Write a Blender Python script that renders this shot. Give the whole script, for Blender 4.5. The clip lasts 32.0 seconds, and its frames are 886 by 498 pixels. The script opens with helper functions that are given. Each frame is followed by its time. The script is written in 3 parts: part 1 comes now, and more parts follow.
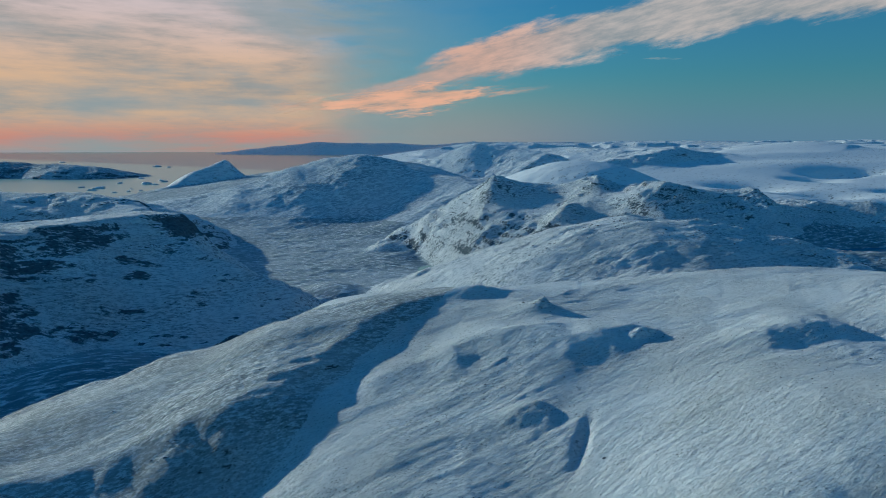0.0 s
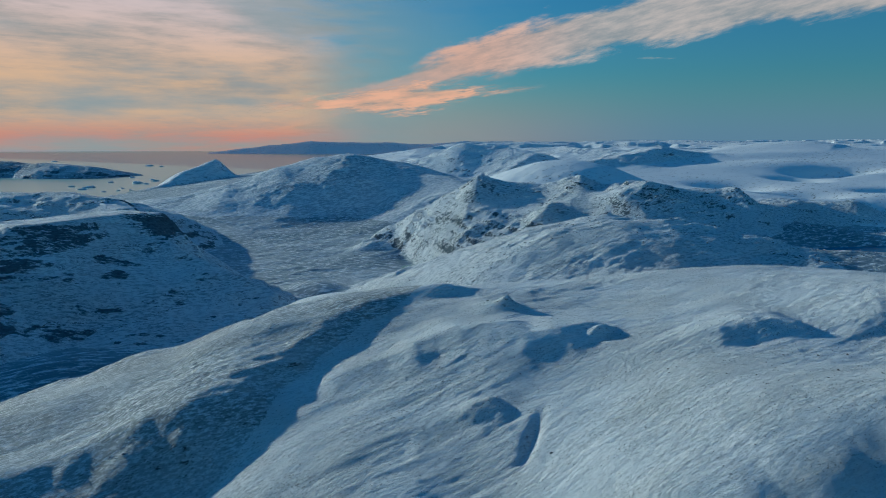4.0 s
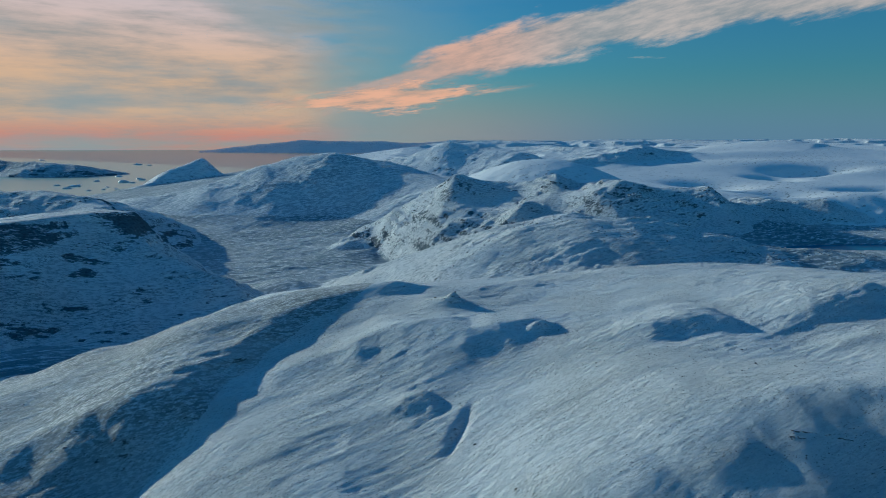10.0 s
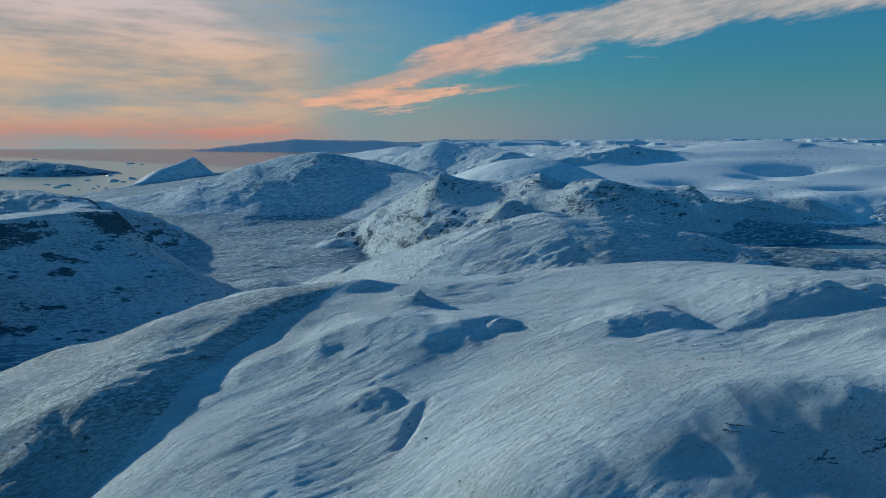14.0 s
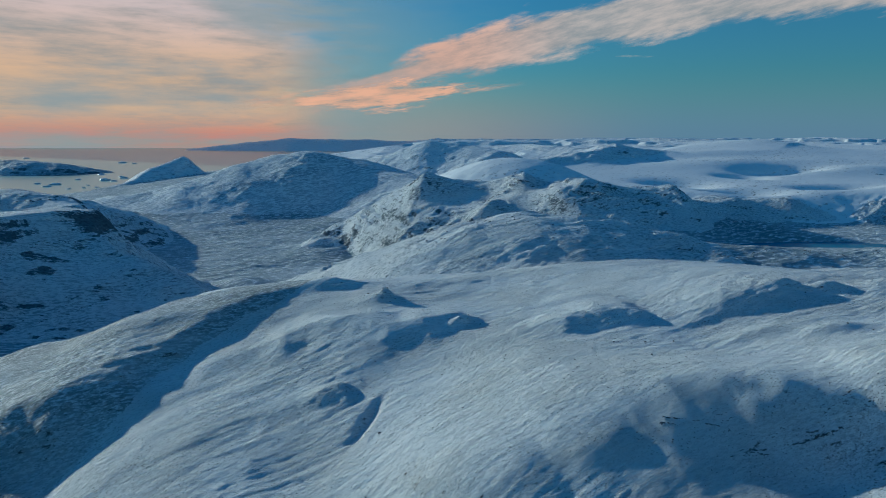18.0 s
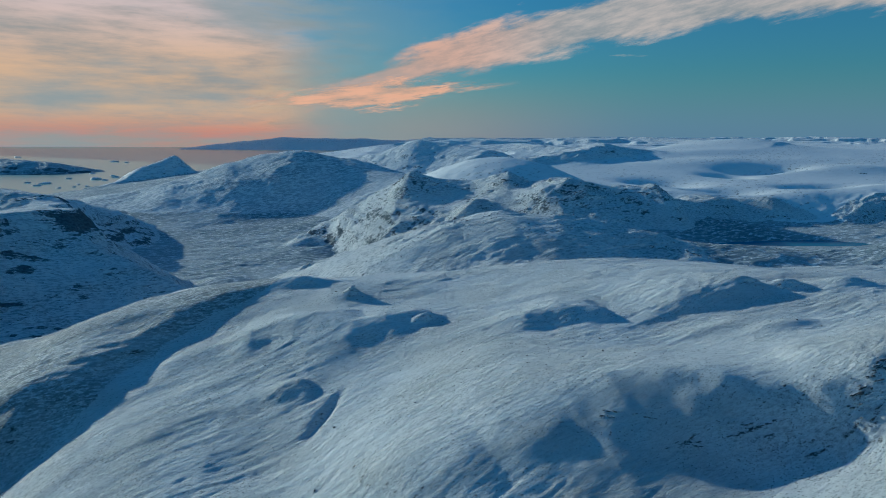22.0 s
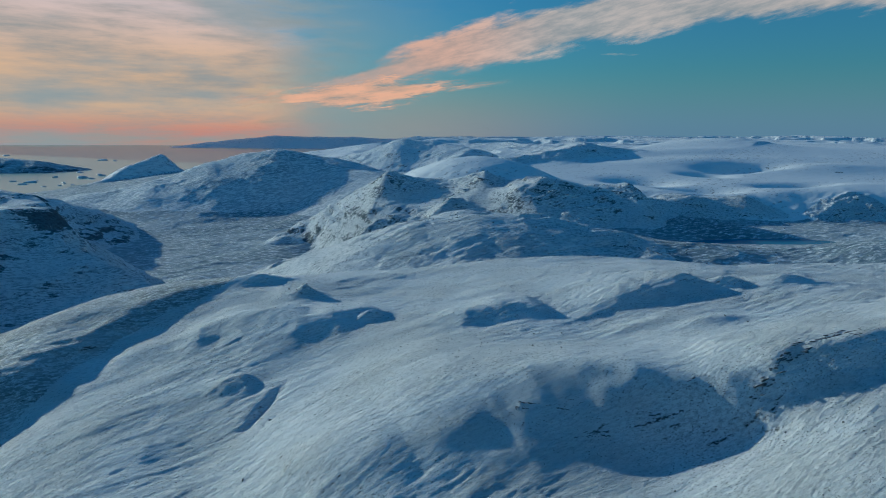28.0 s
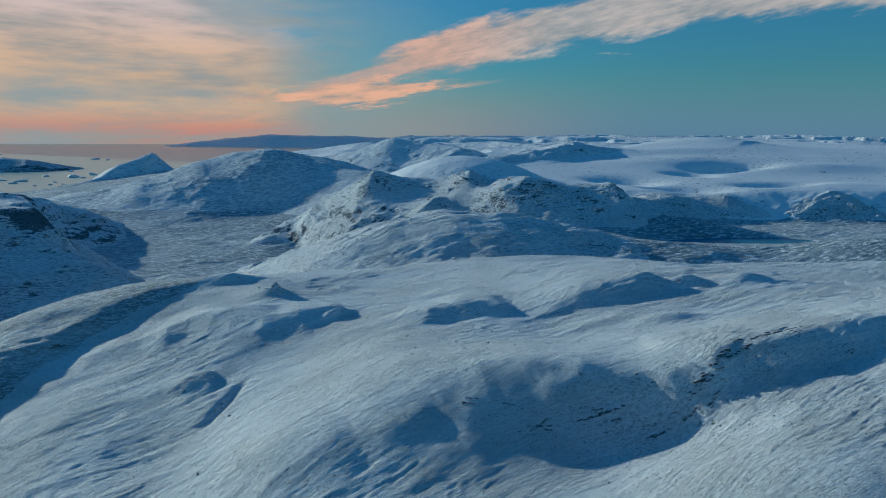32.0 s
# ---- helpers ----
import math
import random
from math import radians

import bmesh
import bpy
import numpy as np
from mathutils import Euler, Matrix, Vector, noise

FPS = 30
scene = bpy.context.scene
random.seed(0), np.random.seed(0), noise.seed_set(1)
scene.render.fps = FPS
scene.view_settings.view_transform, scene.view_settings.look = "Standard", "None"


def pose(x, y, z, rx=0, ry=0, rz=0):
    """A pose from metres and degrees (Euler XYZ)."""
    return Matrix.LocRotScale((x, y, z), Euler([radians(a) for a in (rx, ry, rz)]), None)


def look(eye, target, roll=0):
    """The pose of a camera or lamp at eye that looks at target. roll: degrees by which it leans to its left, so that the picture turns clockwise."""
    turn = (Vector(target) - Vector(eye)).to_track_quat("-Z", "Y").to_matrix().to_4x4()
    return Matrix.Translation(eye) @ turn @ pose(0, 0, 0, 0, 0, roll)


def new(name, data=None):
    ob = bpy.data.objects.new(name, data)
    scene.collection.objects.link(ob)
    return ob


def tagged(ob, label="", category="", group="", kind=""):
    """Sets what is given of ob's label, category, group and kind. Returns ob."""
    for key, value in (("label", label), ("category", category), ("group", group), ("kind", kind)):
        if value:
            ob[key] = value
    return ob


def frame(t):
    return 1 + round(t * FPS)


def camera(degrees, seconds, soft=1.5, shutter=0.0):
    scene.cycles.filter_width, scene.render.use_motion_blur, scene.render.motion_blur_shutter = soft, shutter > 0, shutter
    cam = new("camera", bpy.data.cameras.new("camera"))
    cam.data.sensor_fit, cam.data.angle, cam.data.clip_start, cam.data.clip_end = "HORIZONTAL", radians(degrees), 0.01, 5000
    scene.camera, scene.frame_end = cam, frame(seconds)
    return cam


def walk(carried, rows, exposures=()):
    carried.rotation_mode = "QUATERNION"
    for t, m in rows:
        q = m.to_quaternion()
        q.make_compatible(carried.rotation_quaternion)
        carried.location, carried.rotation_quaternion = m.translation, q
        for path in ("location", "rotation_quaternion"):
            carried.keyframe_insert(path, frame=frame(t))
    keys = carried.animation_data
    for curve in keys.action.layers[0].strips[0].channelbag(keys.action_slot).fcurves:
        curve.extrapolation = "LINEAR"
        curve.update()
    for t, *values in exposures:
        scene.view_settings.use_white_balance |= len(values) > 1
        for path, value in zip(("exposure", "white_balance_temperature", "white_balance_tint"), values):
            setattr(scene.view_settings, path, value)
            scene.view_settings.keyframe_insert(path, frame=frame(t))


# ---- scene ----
# The whole shot is one slow sideways flight over a snowy arctic fjord land. x: east (right), y: north (ahead), z: up, sea at 0.
cam = camera(67.201, 32.0, soft=0.8)
walk(cam, [
    (0.0, pose(0.000, 0.000, 80.000, 80.8228, -0.2815, 0.0455)),
    (2.0, pose(3.731, -0.893, 80.118, 80.7958, -0.2968, -0.1533)),
    (4.0, pose(7.464, -1.851, 80.231, 80.7674, -0.3122, -0.3513)),
    (6.0, pose(11.201, -2.872, 80.342, 80.7374, -0.3276, -0.5486)),
    (8.0, pose(14.940, -3.954, 80.453, 80.7061, -0.3429, -0.7450)),
    (10.0, pose(18.681, -5.096, 80.569, 80.6733, -0.3583, -0.9404)),
    (12.0, pose(22.426, -6.295, 80.692, 80.6391, -0.3736, -1.1349)),
    (14.0, pose(26.172, -7.550, 80.825, 80.6035, -0.3890, -1.3283)),
    (16.0, pose(29.922, -8.858, 80.972, 80.5665, -0.4043, -1.5206)),
    (18.0, pose(33.674, -10.217, 81.136, 80.5281, -0.4196, -1.7117)),
    (20.0, pose(37.428, -11.627, 81.320, 80.4884, -0.4350, -1.9016)),
    (22.0, pose(41.185, -13.084, 81.526, 80.4474, -0.4503, -2.0901)),
    (24.0, pose(44.944, -14.587, 81.760, 80.4050, -0.4656, -2.2772)),
    (26.0, pose(48.706, -16.134, 82.022, 80.3614, -0.4809, -2.4628)),
    (28.0, pose(52.470, -17.723, 82.318, 80.3164, -0.4962, -2.6470)),
    (30.0, pose(56.236, -19.353, 82.649, 80.2702, -0.5115, -2.8295)),
    (32.0, pose(60.005, -21.020, 83.020, 80.2226, -0.5268, -3.0104)),
], exposures=[(0.0, -0.13, 5550, -10), (32.0, -0.13, 5550, -10)])

# ---- world and sun ----
SUN_AZ, SUN_EL = -56.0, 14.5     # degrees left of north, degrees up
world = bpy.data.worlds.new("sky")
scene.world = world
world.use_nodes = True
wn, wl = world.node_tree.nodes, world.node_tree.links
wn.clear()
sky = wn.new("ShaderNodeTexSky")
sky.sky_type = 'NISHITA'
sky.sun_disc = False
sky.sun_elevation = radians(SUN_EL)
sky.sun_rotation = radians(SUN_AZ)
sky.altitude = 300
sky.air_density, sky.dust_density, sky.ozone_density = 1.45, 0.4, 5.0
tint = wn.new("ShaderNodeMix")
tint.data_type, tint.blend_type = 'RGBA', 'MULTIPLY'
tint.inputs[0].default_value = 1.0
tint.inputs[7].default_value = (0.46, 0.82, 1.08, 1)
back = wn.new("ShaderNodeBackground")
back.inputs["Strength"].default_value = 0.088
wout = wn.new("ShaderNodeOutputWorld")
wl.new(sky.outputs[0], tint.inputs[6])
wl.new(tint.outputs[2], back.inputs["Color"])
wl.new(back.outputs[0], wout.inputs[0])

sun = new("sun", bpy.data.lights.new("sun", 'SUN'))
sun.data.energy, sun.data.angle, sun.data.color = 3.0, radians(0.8), (1.0, 0.92, 0.80)
sun_way = Vector((math.sin(radians(SUN_AZ)) * math.cos(radians(SUN_EL)), math.cos(radians(SUN_AZ)) * math.cos(radians(SUN_EL)), math.sin(radians(SUN_EL))))
sun.matrix_world = look(sun_way * 500, (0, 0, 0))

# ---- materials ----
def nodes_of(name):
    m = bpy.data.materials.new(name)
    m.use_nodes = True
    n, l = m.node_tree.nodes, m.node_tree.links
    return m, n, l, n["Principled BSDF"]


def ramp(n, l, src, stops):
    r = n.new("ShaderNodeValToRGB")
    r.color_ramp.elements[0].position, r.color_ramp.elements[0].color = stops[0]
    r.color_ramp.elements[1].position, r.color_ramp.elements[1].color = stops[-1]
    for p, c in stops[1:-1]:
        r.color_ramp.elements.new(p).color = c
    l.new(src, r.inputs[0])
    return r.outputs[0]


def grey(v, warm=0.0):
    return (v * (1 + warm), v, v * (1 - warm), 1)


def math_node(n, l, op, a, b):
    m = n.new("ShaderNodeMath")
    m.operation = op
    for i, v in enumerate((a, b)):
        if isinstance(v, (int, float)):
            m.inputs[i].default_value = v
        else:
            l.new(v, m.inputs[i])
    return m.outputs[0]


def noise_node(n, l, scale, detail=4, rough=0.55, stretch=(1, 1, 1), turn=0.0):
    geo = n.new("ShaderNodeTexCoord")
    mp = n.new("ShaderNodeMapping")
    mp.vector_type = 'TEXTURE'
    mp.inputs["Scale"].default_value = stretch
    mp.inputs["Rotation"].default_value = (0, 0, radians(turn))
    l.new(geo.outputs["Object"], mp.inputs[0])
    t = n.new("ShaderNodeTexNoise")
    t.inputs["Scale"].default_value, t.inputs["Detail"].default_value, t.inputs["Roughness"].default_value = scale, detail, rough
    l.new(mp.outputs[0], t.inputs["Vector"])
    return t.outputs["Fac"]


def snow_material(name, grain, bump=0.5, rock=(0.085, 0.09, 0.092), speck=1.0, thin_low=0.12, thin_high=0.65, worn_haze_colour=(0.36, 0.37, 0.38, 1), worn_from=0.47):
    """Wind-packed snow over rock; the vertex value 'bare' says how far the rock is blown free."""
    m, n, l, p = nodes_of(name)
    drift = noise_node(n, l, 0.9 / grain, 6, 0.62, (3.2, 1, 1), 26)
    cobble = noise_node(n, l, 1.7 / grain, 7, 0.70, (2.2, 1, 1), 28)
    fine = noise_node(n, l, 5.0 / grain, 5, 0.65)
    patch = noise_node(n, l, 0.16 / grain, 4)
    snow = ramp(n, l, patch, [(0.3, (0.88, 0.90, 0.91, 1)), (0.7, (0.93, 0.935, 0.94, 1))])
    stone = ramp(n, l, noise_node(n, l, 2.0 / grain, 5), [(0.3, (rock[0] * 0.6, rock[1] * 0.6, rock[2] * 0.6, 1)), (0.75, (rock[0] * 1.6, rock[1] * 1.65, rock[2] * 1.7, 1))])
    thin = math_node(n, l, 'MULTIPLY', ramp(n, l, noise_node(n, l, 2.4 / grain, 8, 0.72, (2.6, 1, 1), 26), [(worn_from, grey(0)), (worn_from + 0.12, grey(1))]),
                     ramp(n, l, noise_node(n, l, 0.11 / grain, 4, 0.6, (2.0, 1, 1), 26), [(0.32, grey(thin_low)), (0.62, grey(thin_high))]))
    worn = n.new("ShaderNodeMix")
    worn.data_type = 'RGBA'
    worn.inputs[7].default_value = worn_haze_colour
    l.new(thin, worn.inputs[0])
    l.new(snow, worn.inputs[6])
    snow = worn.outputs[2]
    grit = ramp(n, l, noise_node(n, l, 4.2 / grain, 3, 0.6, (1.7, 1, 1), 26), [(0.57, grey(0)), (0.66, grey(1))])
    grit = math_node(n, l, 'MULTIPLY', grit, ramp(n, l, noise_node(n, l, 0.2 / grain, 3, 0.6, (2.0, 1, 1), 26), [(0.42, grey(0.06)), (0.64, grey(0.85))]))
    gritty = n.new("ShaderNodeMix")
    gritty.data_type = 'RGBA'
    gritty.inputs[7].default_value = (rock[0] * 1.8, rock[1] * 1.8, rock[2] * 1.8, 1)
    l.new(grit, gritty.inputs[0])
    l.new(snow, gritty.inputs[6])
    snow = gritty.outputs[2]
    bare = n.new("ShaderNodeAttribute")
    bare.attribute_name = "bare"
    crack = noise_node(n, l, 1.6 / grain, 7, 0.72, (2.4, 1, 1), 26)
    broad = noise_node(n, l, 0.22 / grain, 3, 0.5)
    k = math_node(n, l, 'ADD', math_node(n, l, 'MULTIPLY', bare.outputs["Fac"], 0.42), math_node(n, l, 'MULTIPLY', crack, speck))
    k = math_node(n, l, 'ADD', k, math_node(n, l, 'MULTIPLY', broad, 0.35))
    mask = ramp(n, l, k, [(0.0, grey(0)), (0.90, grey(0)), (1.0, grey(1))])
    mix = n.new("ShaderNodeMix")
    mix.data_type = 'RGBA'
    l.new(mask, mix.inputs[0])
    l.new(snow, mix.inputs[6])
    l.new(stone, mix.inputs[7])
    l.new(mix.outputs[2], p.inputs["Base Color"])
    p.inputs["Roughness"].default_value = 0.75
    p.inputs["Specular IOR Level"].default_value = 0.25
    height = math_node(n, l, 'ADD', math_node(n, l, 'MULTIPLY', drift, 0.55), math_node(n, l, 'MULTIPLY', fine, 0.22))
    height = math_node(n, l, 'ADD', height, math_node(n, l, 'MULTIPLY', math_node(n, l, 'MULTIPLY', cobble, 0.85),
                       ramp(n, l, noise_node(n, l, 0.09 / grain, 4, 0.6, (2.0, 1, 1), 26), [(0.40, grey(0.15)), (0.60, grey(1))])))
    b = n.new("ShaderNodeBump")
    b.inputs["Strength"].default_value = bump
    b.inputs["Distance"].default_value = 1.3 * grain
    l.new(height, b.inputs["Height"])
    l.new(b.outputs[0], p.inputs["Normal"])
    return m


# Distance haze put into the colour: bluer, paler rock for mid and far land.
HAZE_BLUE_ROCK = (0.10, 0.135, 0.16)
SNOW_NEAR = snow_material("snow_near", 1.3, 1.0, thin_low=0.10, thin_high=0.75, worn_haze_colour=(0.56, 0.58, 0.59, 1))
SNOW_RIDGE = snow_material("snow_ridge", 1.6, 1.0, thin_low=0.4, thin_high=0.95, worn_haze_colour=(0.30, 0.33, 0.34, 1), worn_from=0.42)
# The worn snow of the mid and far land is tinted blue with haze too.
SNOW_MID = snow_material("snow_mid", 2.5, 0.9, HAZE_BLUE_ROCK, thin_low=0.2, thin_high=0.85, worn_haze_colour=(0.30, 0.35, 0.39, 1))
SNOW_FAR = snow_material("snow_far", 8.0, 0.5, HAZE_BLUE_ROCK, thin_low=0.08, thin_high=0.6, worn_haze_colour=(0.36, 0.42, 0.47, 1))
# The island's shade and haze are painted in as dark blue worn snow.
SNOW_ISLAND_SHADED = snow_material("snow_island_shaded", 9.0, 0.3, HAZE_BLUE_ROCK, thin_low=0.6, thin_high=1.0, worn_haze_colour=(0.17, 0.22, 0.26, 1), worn_from=0.38)
SNOW_UPLAND = snow_material("snow_upland", 16.0, 0.1, HAZE_BLUE_ROCK, thin_low=0.0, thin_high=0.35, worn_haze_colour=(0.4, 0.46, 0.5, 1))
SNOW_VALLEY = snow_material("snow_valley", 5.0, 0.5, HAZE_BLUE_ROCK, thin_low=0.55, thin_high=1.0, worn_haze_colour=(0.20, 0.27, 0.31, 1), worn_from=0.39)
SNOW_BROAD = snow_material("snow_mountain", 5.5, 0.5, HAZE_BLUE_ROCK, thin_low=0.35, thin_high=0.9, worn_haze_colour=(0.26, 0.34, 0.40, 1), worn_from=0.44)
SNOW_ICE = snow_material("snow_ice_cap", 12.0, 0.05, speck=0.7, thin_low=0.0, thin_high=0.08)


def water_material(name, colour, rough, ripple, scale):
    m, n, l, p = nodes_of(name)
    p.inputs["Base Color"].default_value = colour
    p.inputs["Roughness"].default_value = rough
    p.inputs["IOR"].default_value = 1.33
    b = n.new("ShaderNodeBump")
    b.inputs["Strength"].default_value = ripple
    b.inputs["Distance"].default_value = 0.3
    l.new(noise_node(n, l, scale, 4), b.inputs["Height"])
    l.new(b.outputs[0], p.inputs["Normal"])
    return m


SEA = water_material("sea_water", (0.42, 0.58, 0.50, 1), 0.25, 0.12, 0.06)
SEA.node_tree.nodes["Principled BSDF"].inputs["Specular IOR Level"].default_value = 0.5
LAKE = water_material("lake_water", (0.03, 0.20, 0.32, 1), 0.12, 0.1, 0.3)
LAKE.node_tree.nodes["Principled BSDF"].inputs["Specular IOR Level"].default_value = 0.04


def stone_material(name, colour, dust=0.5):
    """Dark weathered rock with snow caught on its upper faces."""
    m, n, l, p = nodes_of(name)
    stone = ramp(n, l, noise_node(n, l, 1.3, 7, 0.65), [(0.3, (colour[0] * 0.5, colour[1] * 0.5, colour[2] * 0.5, 1)), (0.75, (colour[0] * 1.6, colour[1] * 1.6, colour[2] * 1.6, 1))])
    geo = n.new("ShaderNodeNewGeometry")
    sep = n.new("ShaderNodeSeparateXYZ")
    l.new(geo.outputs["Normal"], sep.inputs[0])
    k = math_node(n, l, 'ADD', sep.outputs[2], math_node(n, l, 'MULTIPLY', noise_node(n, l, 2.2, 6, 0.7), 0.9))
    mask = ramp(n, l, math_node(n, l, 'MULTIPLY', k, 0.5), [(0.0, grey(0)), (dust + 0.08, grey(0)), (dust + 0.16, grey(1)), (1.0, grey(1))])
    mix = n.new("ShaderNodeMix")
    mix.data_type = 'RGBA'
    mix.inputs[7].default_value = (0.82, 0.84, 0.86, 1)
    l.new(mask, mix.inputs[0])
    l.new(stone, mix.inputs[6])
    l.new(mix.outputs[2], p.inputs["Base Color"])
    p.inputs["Roughness"].default_value = 0.85
    b = n.new("ShaderNodeBump")
    b.inputs["Strength"].default_value, b.inputs["Distance"].default_value = 0.6, 0.2
    l.new(noise_node(n, l, 4.0, 6, 0.7), b.inputs["Height"])
    l.new(b.outputs[0], p.inputs["Normal"])
    return m


STONE = stone_material("dark_rock", (0.07, 0.08, 0.09), 0.56)
STONE_SNOWY = stone_material("snow_dusted_rock", (0.09, 0.11, 0.13), 0.47)


def ice_material():
    m, n, l, p = nodes_of("iceberg_ice")
    l.new(ramp(n, l, noise_node(n, l, 0.35, 5), [(0.3, (0.42, 0.55, 0.62, 1)), (0.7, (0.72, 0.78, 0.80, 1))]), p.inputs["Base Color"])
    p.inputs["Roughness"].default_value = 0.45
    return m


BERG = ice_material()

# ---- relief ----
TAB = np.random.RandomState(7).rand(512, 512).astype(np.float32)


def vnoise(x, y):
    xi, yi = np.floor(x).astype(np.int64), np.floor(y).astype(np.int64)
    fx, fy = (x - xi).astype(np.float32), (y - yi).astype(np.float32)
    fx, fy = fx * fx * fx * (fx * (fx * 6 - 15) + 10), fy * fy * fy * (fy * (fy * 6 - 15) + 10)
    x0, y0 = xi & 511, yi & 511
    x1, y1 = (xi + 1) & 511, (yi + 1) & 511
    top = TAB[x0, y0] * (1 - fx) + TAB[x1, y0] * fx
    low = TAB[x0, y1] * (1 - fx) + TAB[x1, y1] * fx
    return (top * (1 - fy) + low * fy) * 2 - 1


def fbm(x, y, wave, octaves=4, gain=0.5, ridged=False):
    out, amp, k = 0, 1.0, 1.0 / wave
    for i in range(octaves):
        c, s = math.cos(0.7 * i + 0.3), math.sin(0.7 * i + 0.3)
        v = vnoise((c * x - s * y) * k + 17.3 * i, (s * x + c * y) * k + 5.1 * i)
        out = out + amp * ((1 - 2 * np.abs(v)) if ridged else v)
        amp, k = amp * gain, k * 2.03
    return out


def strike(x, y, degrees, long):
    """Coordinates stretched along a direction."""
    c, s = math.cos(radians(degrees)), math.sin(radians(degrees))
    return (c * x + s * y) / long, -s * x + c * y


def softplus(v, k=3.0):
    return k * np.logaddexp(0, v / k)


def step(a, b, v):
    t = np.clip((v - a) / (b - a), 0, 1)
    return t * t * (3 - 2 * t)


def crest(x, y, line, left, right, rnd=3.0, wide=60.0, fall=0.22, end=0.35, reach=None):
    """A ridge along a line of (x, y, z), that falls off by one slope on its left and another on its right, and steeper past its width."""
    ys = [p[1] for p in line]
    reach = reach or (170.0 if max(ys) < 560 else 700.0)
    rows = np.nonzero((y[:, 0] > min(ys) - reach) & (y[:, 0] < max(ys) + reach))[0]
    out = np.full(x.shape, -999.0)
    if not len(rows):
        return out
    cut = slice(rows[0], rows[-1] + 1)
    x, y = x[cut], y[cut]
    parts = []
    for (ax, ay, az), (bx, by, bz) in zip(line[:-1], line[1:]):
        dx, dy = bx - ax, by - ay
        n = math.hypot(dx, dy)
        raw = ((x - ax) * dx + (y - ay) * dy) / (n * n)
        t = np.clip(raw, 0, 1)
        d = np.hypot(x - ax - t * dx, y - ay - t * dy)
        side = ((y - ay) * dx - (x - ax) * dy) / n
        past = (softplus(-raw * n - rnd, 1.0) if (ax, ay) == line[0][:2] else 0) + (softplus((raw - 1) * n - rnd, 1.0) if (bx, by) == line[-1][:2] else 0)
        w = 0.5 + 0.5 * np.clip(side / (d + 0.3 * rnd + 0.01) * 1.6, -1, 1)
        h = az + t * (bz - az) - (left * w + right * (1 - w)) * (np.sqrt(d * d + rnd * rnd) - rnd) - fall * softplus(d - wide, 6.0) - end * past
        parts.append((d, h))
    least = parts[0][0]
    for d, h in parts[1:]:
        least = np.minimum(least, d)
    total, weight = 0, 0
    for d, h in parts:
        w = np.exp(-(d - least) / (0.10 * least + 0.5 * rnd))
        total, weight = total + w * h, weight + w
    out[cut] = total / weight
    return out


def cap(x, y, cx, cy, rx, ry, turn, z, h, power=2.0):
    """A rounded hill that rises h to the height z."""
    c, s = math.cos(radians(turn)), math.sin(radians(turn))
    u, v = (c * (x - cx) + s * (y - cy)) / rx, (-s * (x - cx) + c * (y - cy)) / ry
    r2 = u * u + v * v
    return z - h * r2 ** (power / 2)


def bump(x, y, cx, cy, rx, ry, turn, h):
    c, s = math.cos(radians(turn)), math.sin(radians(turn))
    u, v = (c * (x - cx) + s * (y - cy)) / rx, (-s * (x - cx) + c * (y - cy)) / ry
    return h * np.exp(-(u * u + v * v))


REGIONS = []      # name, label, category, material


def region(name, label, category, material):
    REGIONS.append((name, label, category, material))
    return len(REGIONS) - 1

PLATEAU = region("ground", "wind-packed snow plateau strewn with small dark stones", "ground", SNOW_NEAR)
NOSE = region("snow_ridge", "broad snow-covered ridge with a shaded flank above the valley", "ridge", SNOW_RIDGE)
KNOLL = region("rocky_knoll", "snowy knoll with dark rock ledges on its shaded flank", "hill", SNOW_NEAR)
VALLEY = region("valley_floor", "flat snowy valley floor with frozen streams and low mounds", "valley", SNOW_VALLEY)
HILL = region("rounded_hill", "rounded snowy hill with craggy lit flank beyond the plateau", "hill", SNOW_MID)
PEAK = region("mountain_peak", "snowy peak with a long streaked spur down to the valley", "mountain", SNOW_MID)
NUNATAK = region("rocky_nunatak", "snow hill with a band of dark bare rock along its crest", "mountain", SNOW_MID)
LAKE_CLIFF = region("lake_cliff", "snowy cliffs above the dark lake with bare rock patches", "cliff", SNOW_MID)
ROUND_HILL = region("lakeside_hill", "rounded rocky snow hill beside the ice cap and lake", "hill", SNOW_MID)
ICE = region("ice_cap", "smooth wind-rippled ice cap rising to a low dome", "glacier", SNOW_ICE)
DOME = region("snow_dome", "smooth rounded snow dome between peak and ice cap", "hill", SNOW_ICE)
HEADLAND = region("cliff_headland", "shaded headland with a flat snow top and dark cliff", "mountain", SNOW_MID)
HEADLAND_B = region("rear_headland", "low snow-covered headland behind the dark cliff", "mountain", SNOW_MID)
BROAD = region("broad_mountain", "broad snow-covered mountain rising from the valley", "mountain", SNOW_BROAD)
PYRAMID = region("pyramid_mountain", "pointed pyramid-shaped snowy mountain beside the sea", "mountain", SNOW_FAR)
ISLAND = region("rocky_island", "low snow-dusted island out in the fjord, painted dark for shade and haze", "island", SNOW_ISLAND_SHADED)
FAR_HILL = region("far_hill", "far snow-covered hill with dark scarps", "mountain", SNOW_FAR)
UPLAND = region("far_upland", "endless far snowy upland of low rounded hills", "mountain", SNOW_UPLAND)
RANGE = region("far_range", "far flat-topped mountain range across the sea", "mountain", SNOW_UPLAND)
SEABED = region("sea_bed", "dark sea bed under the fjord", "ground", SNOW_FAR)


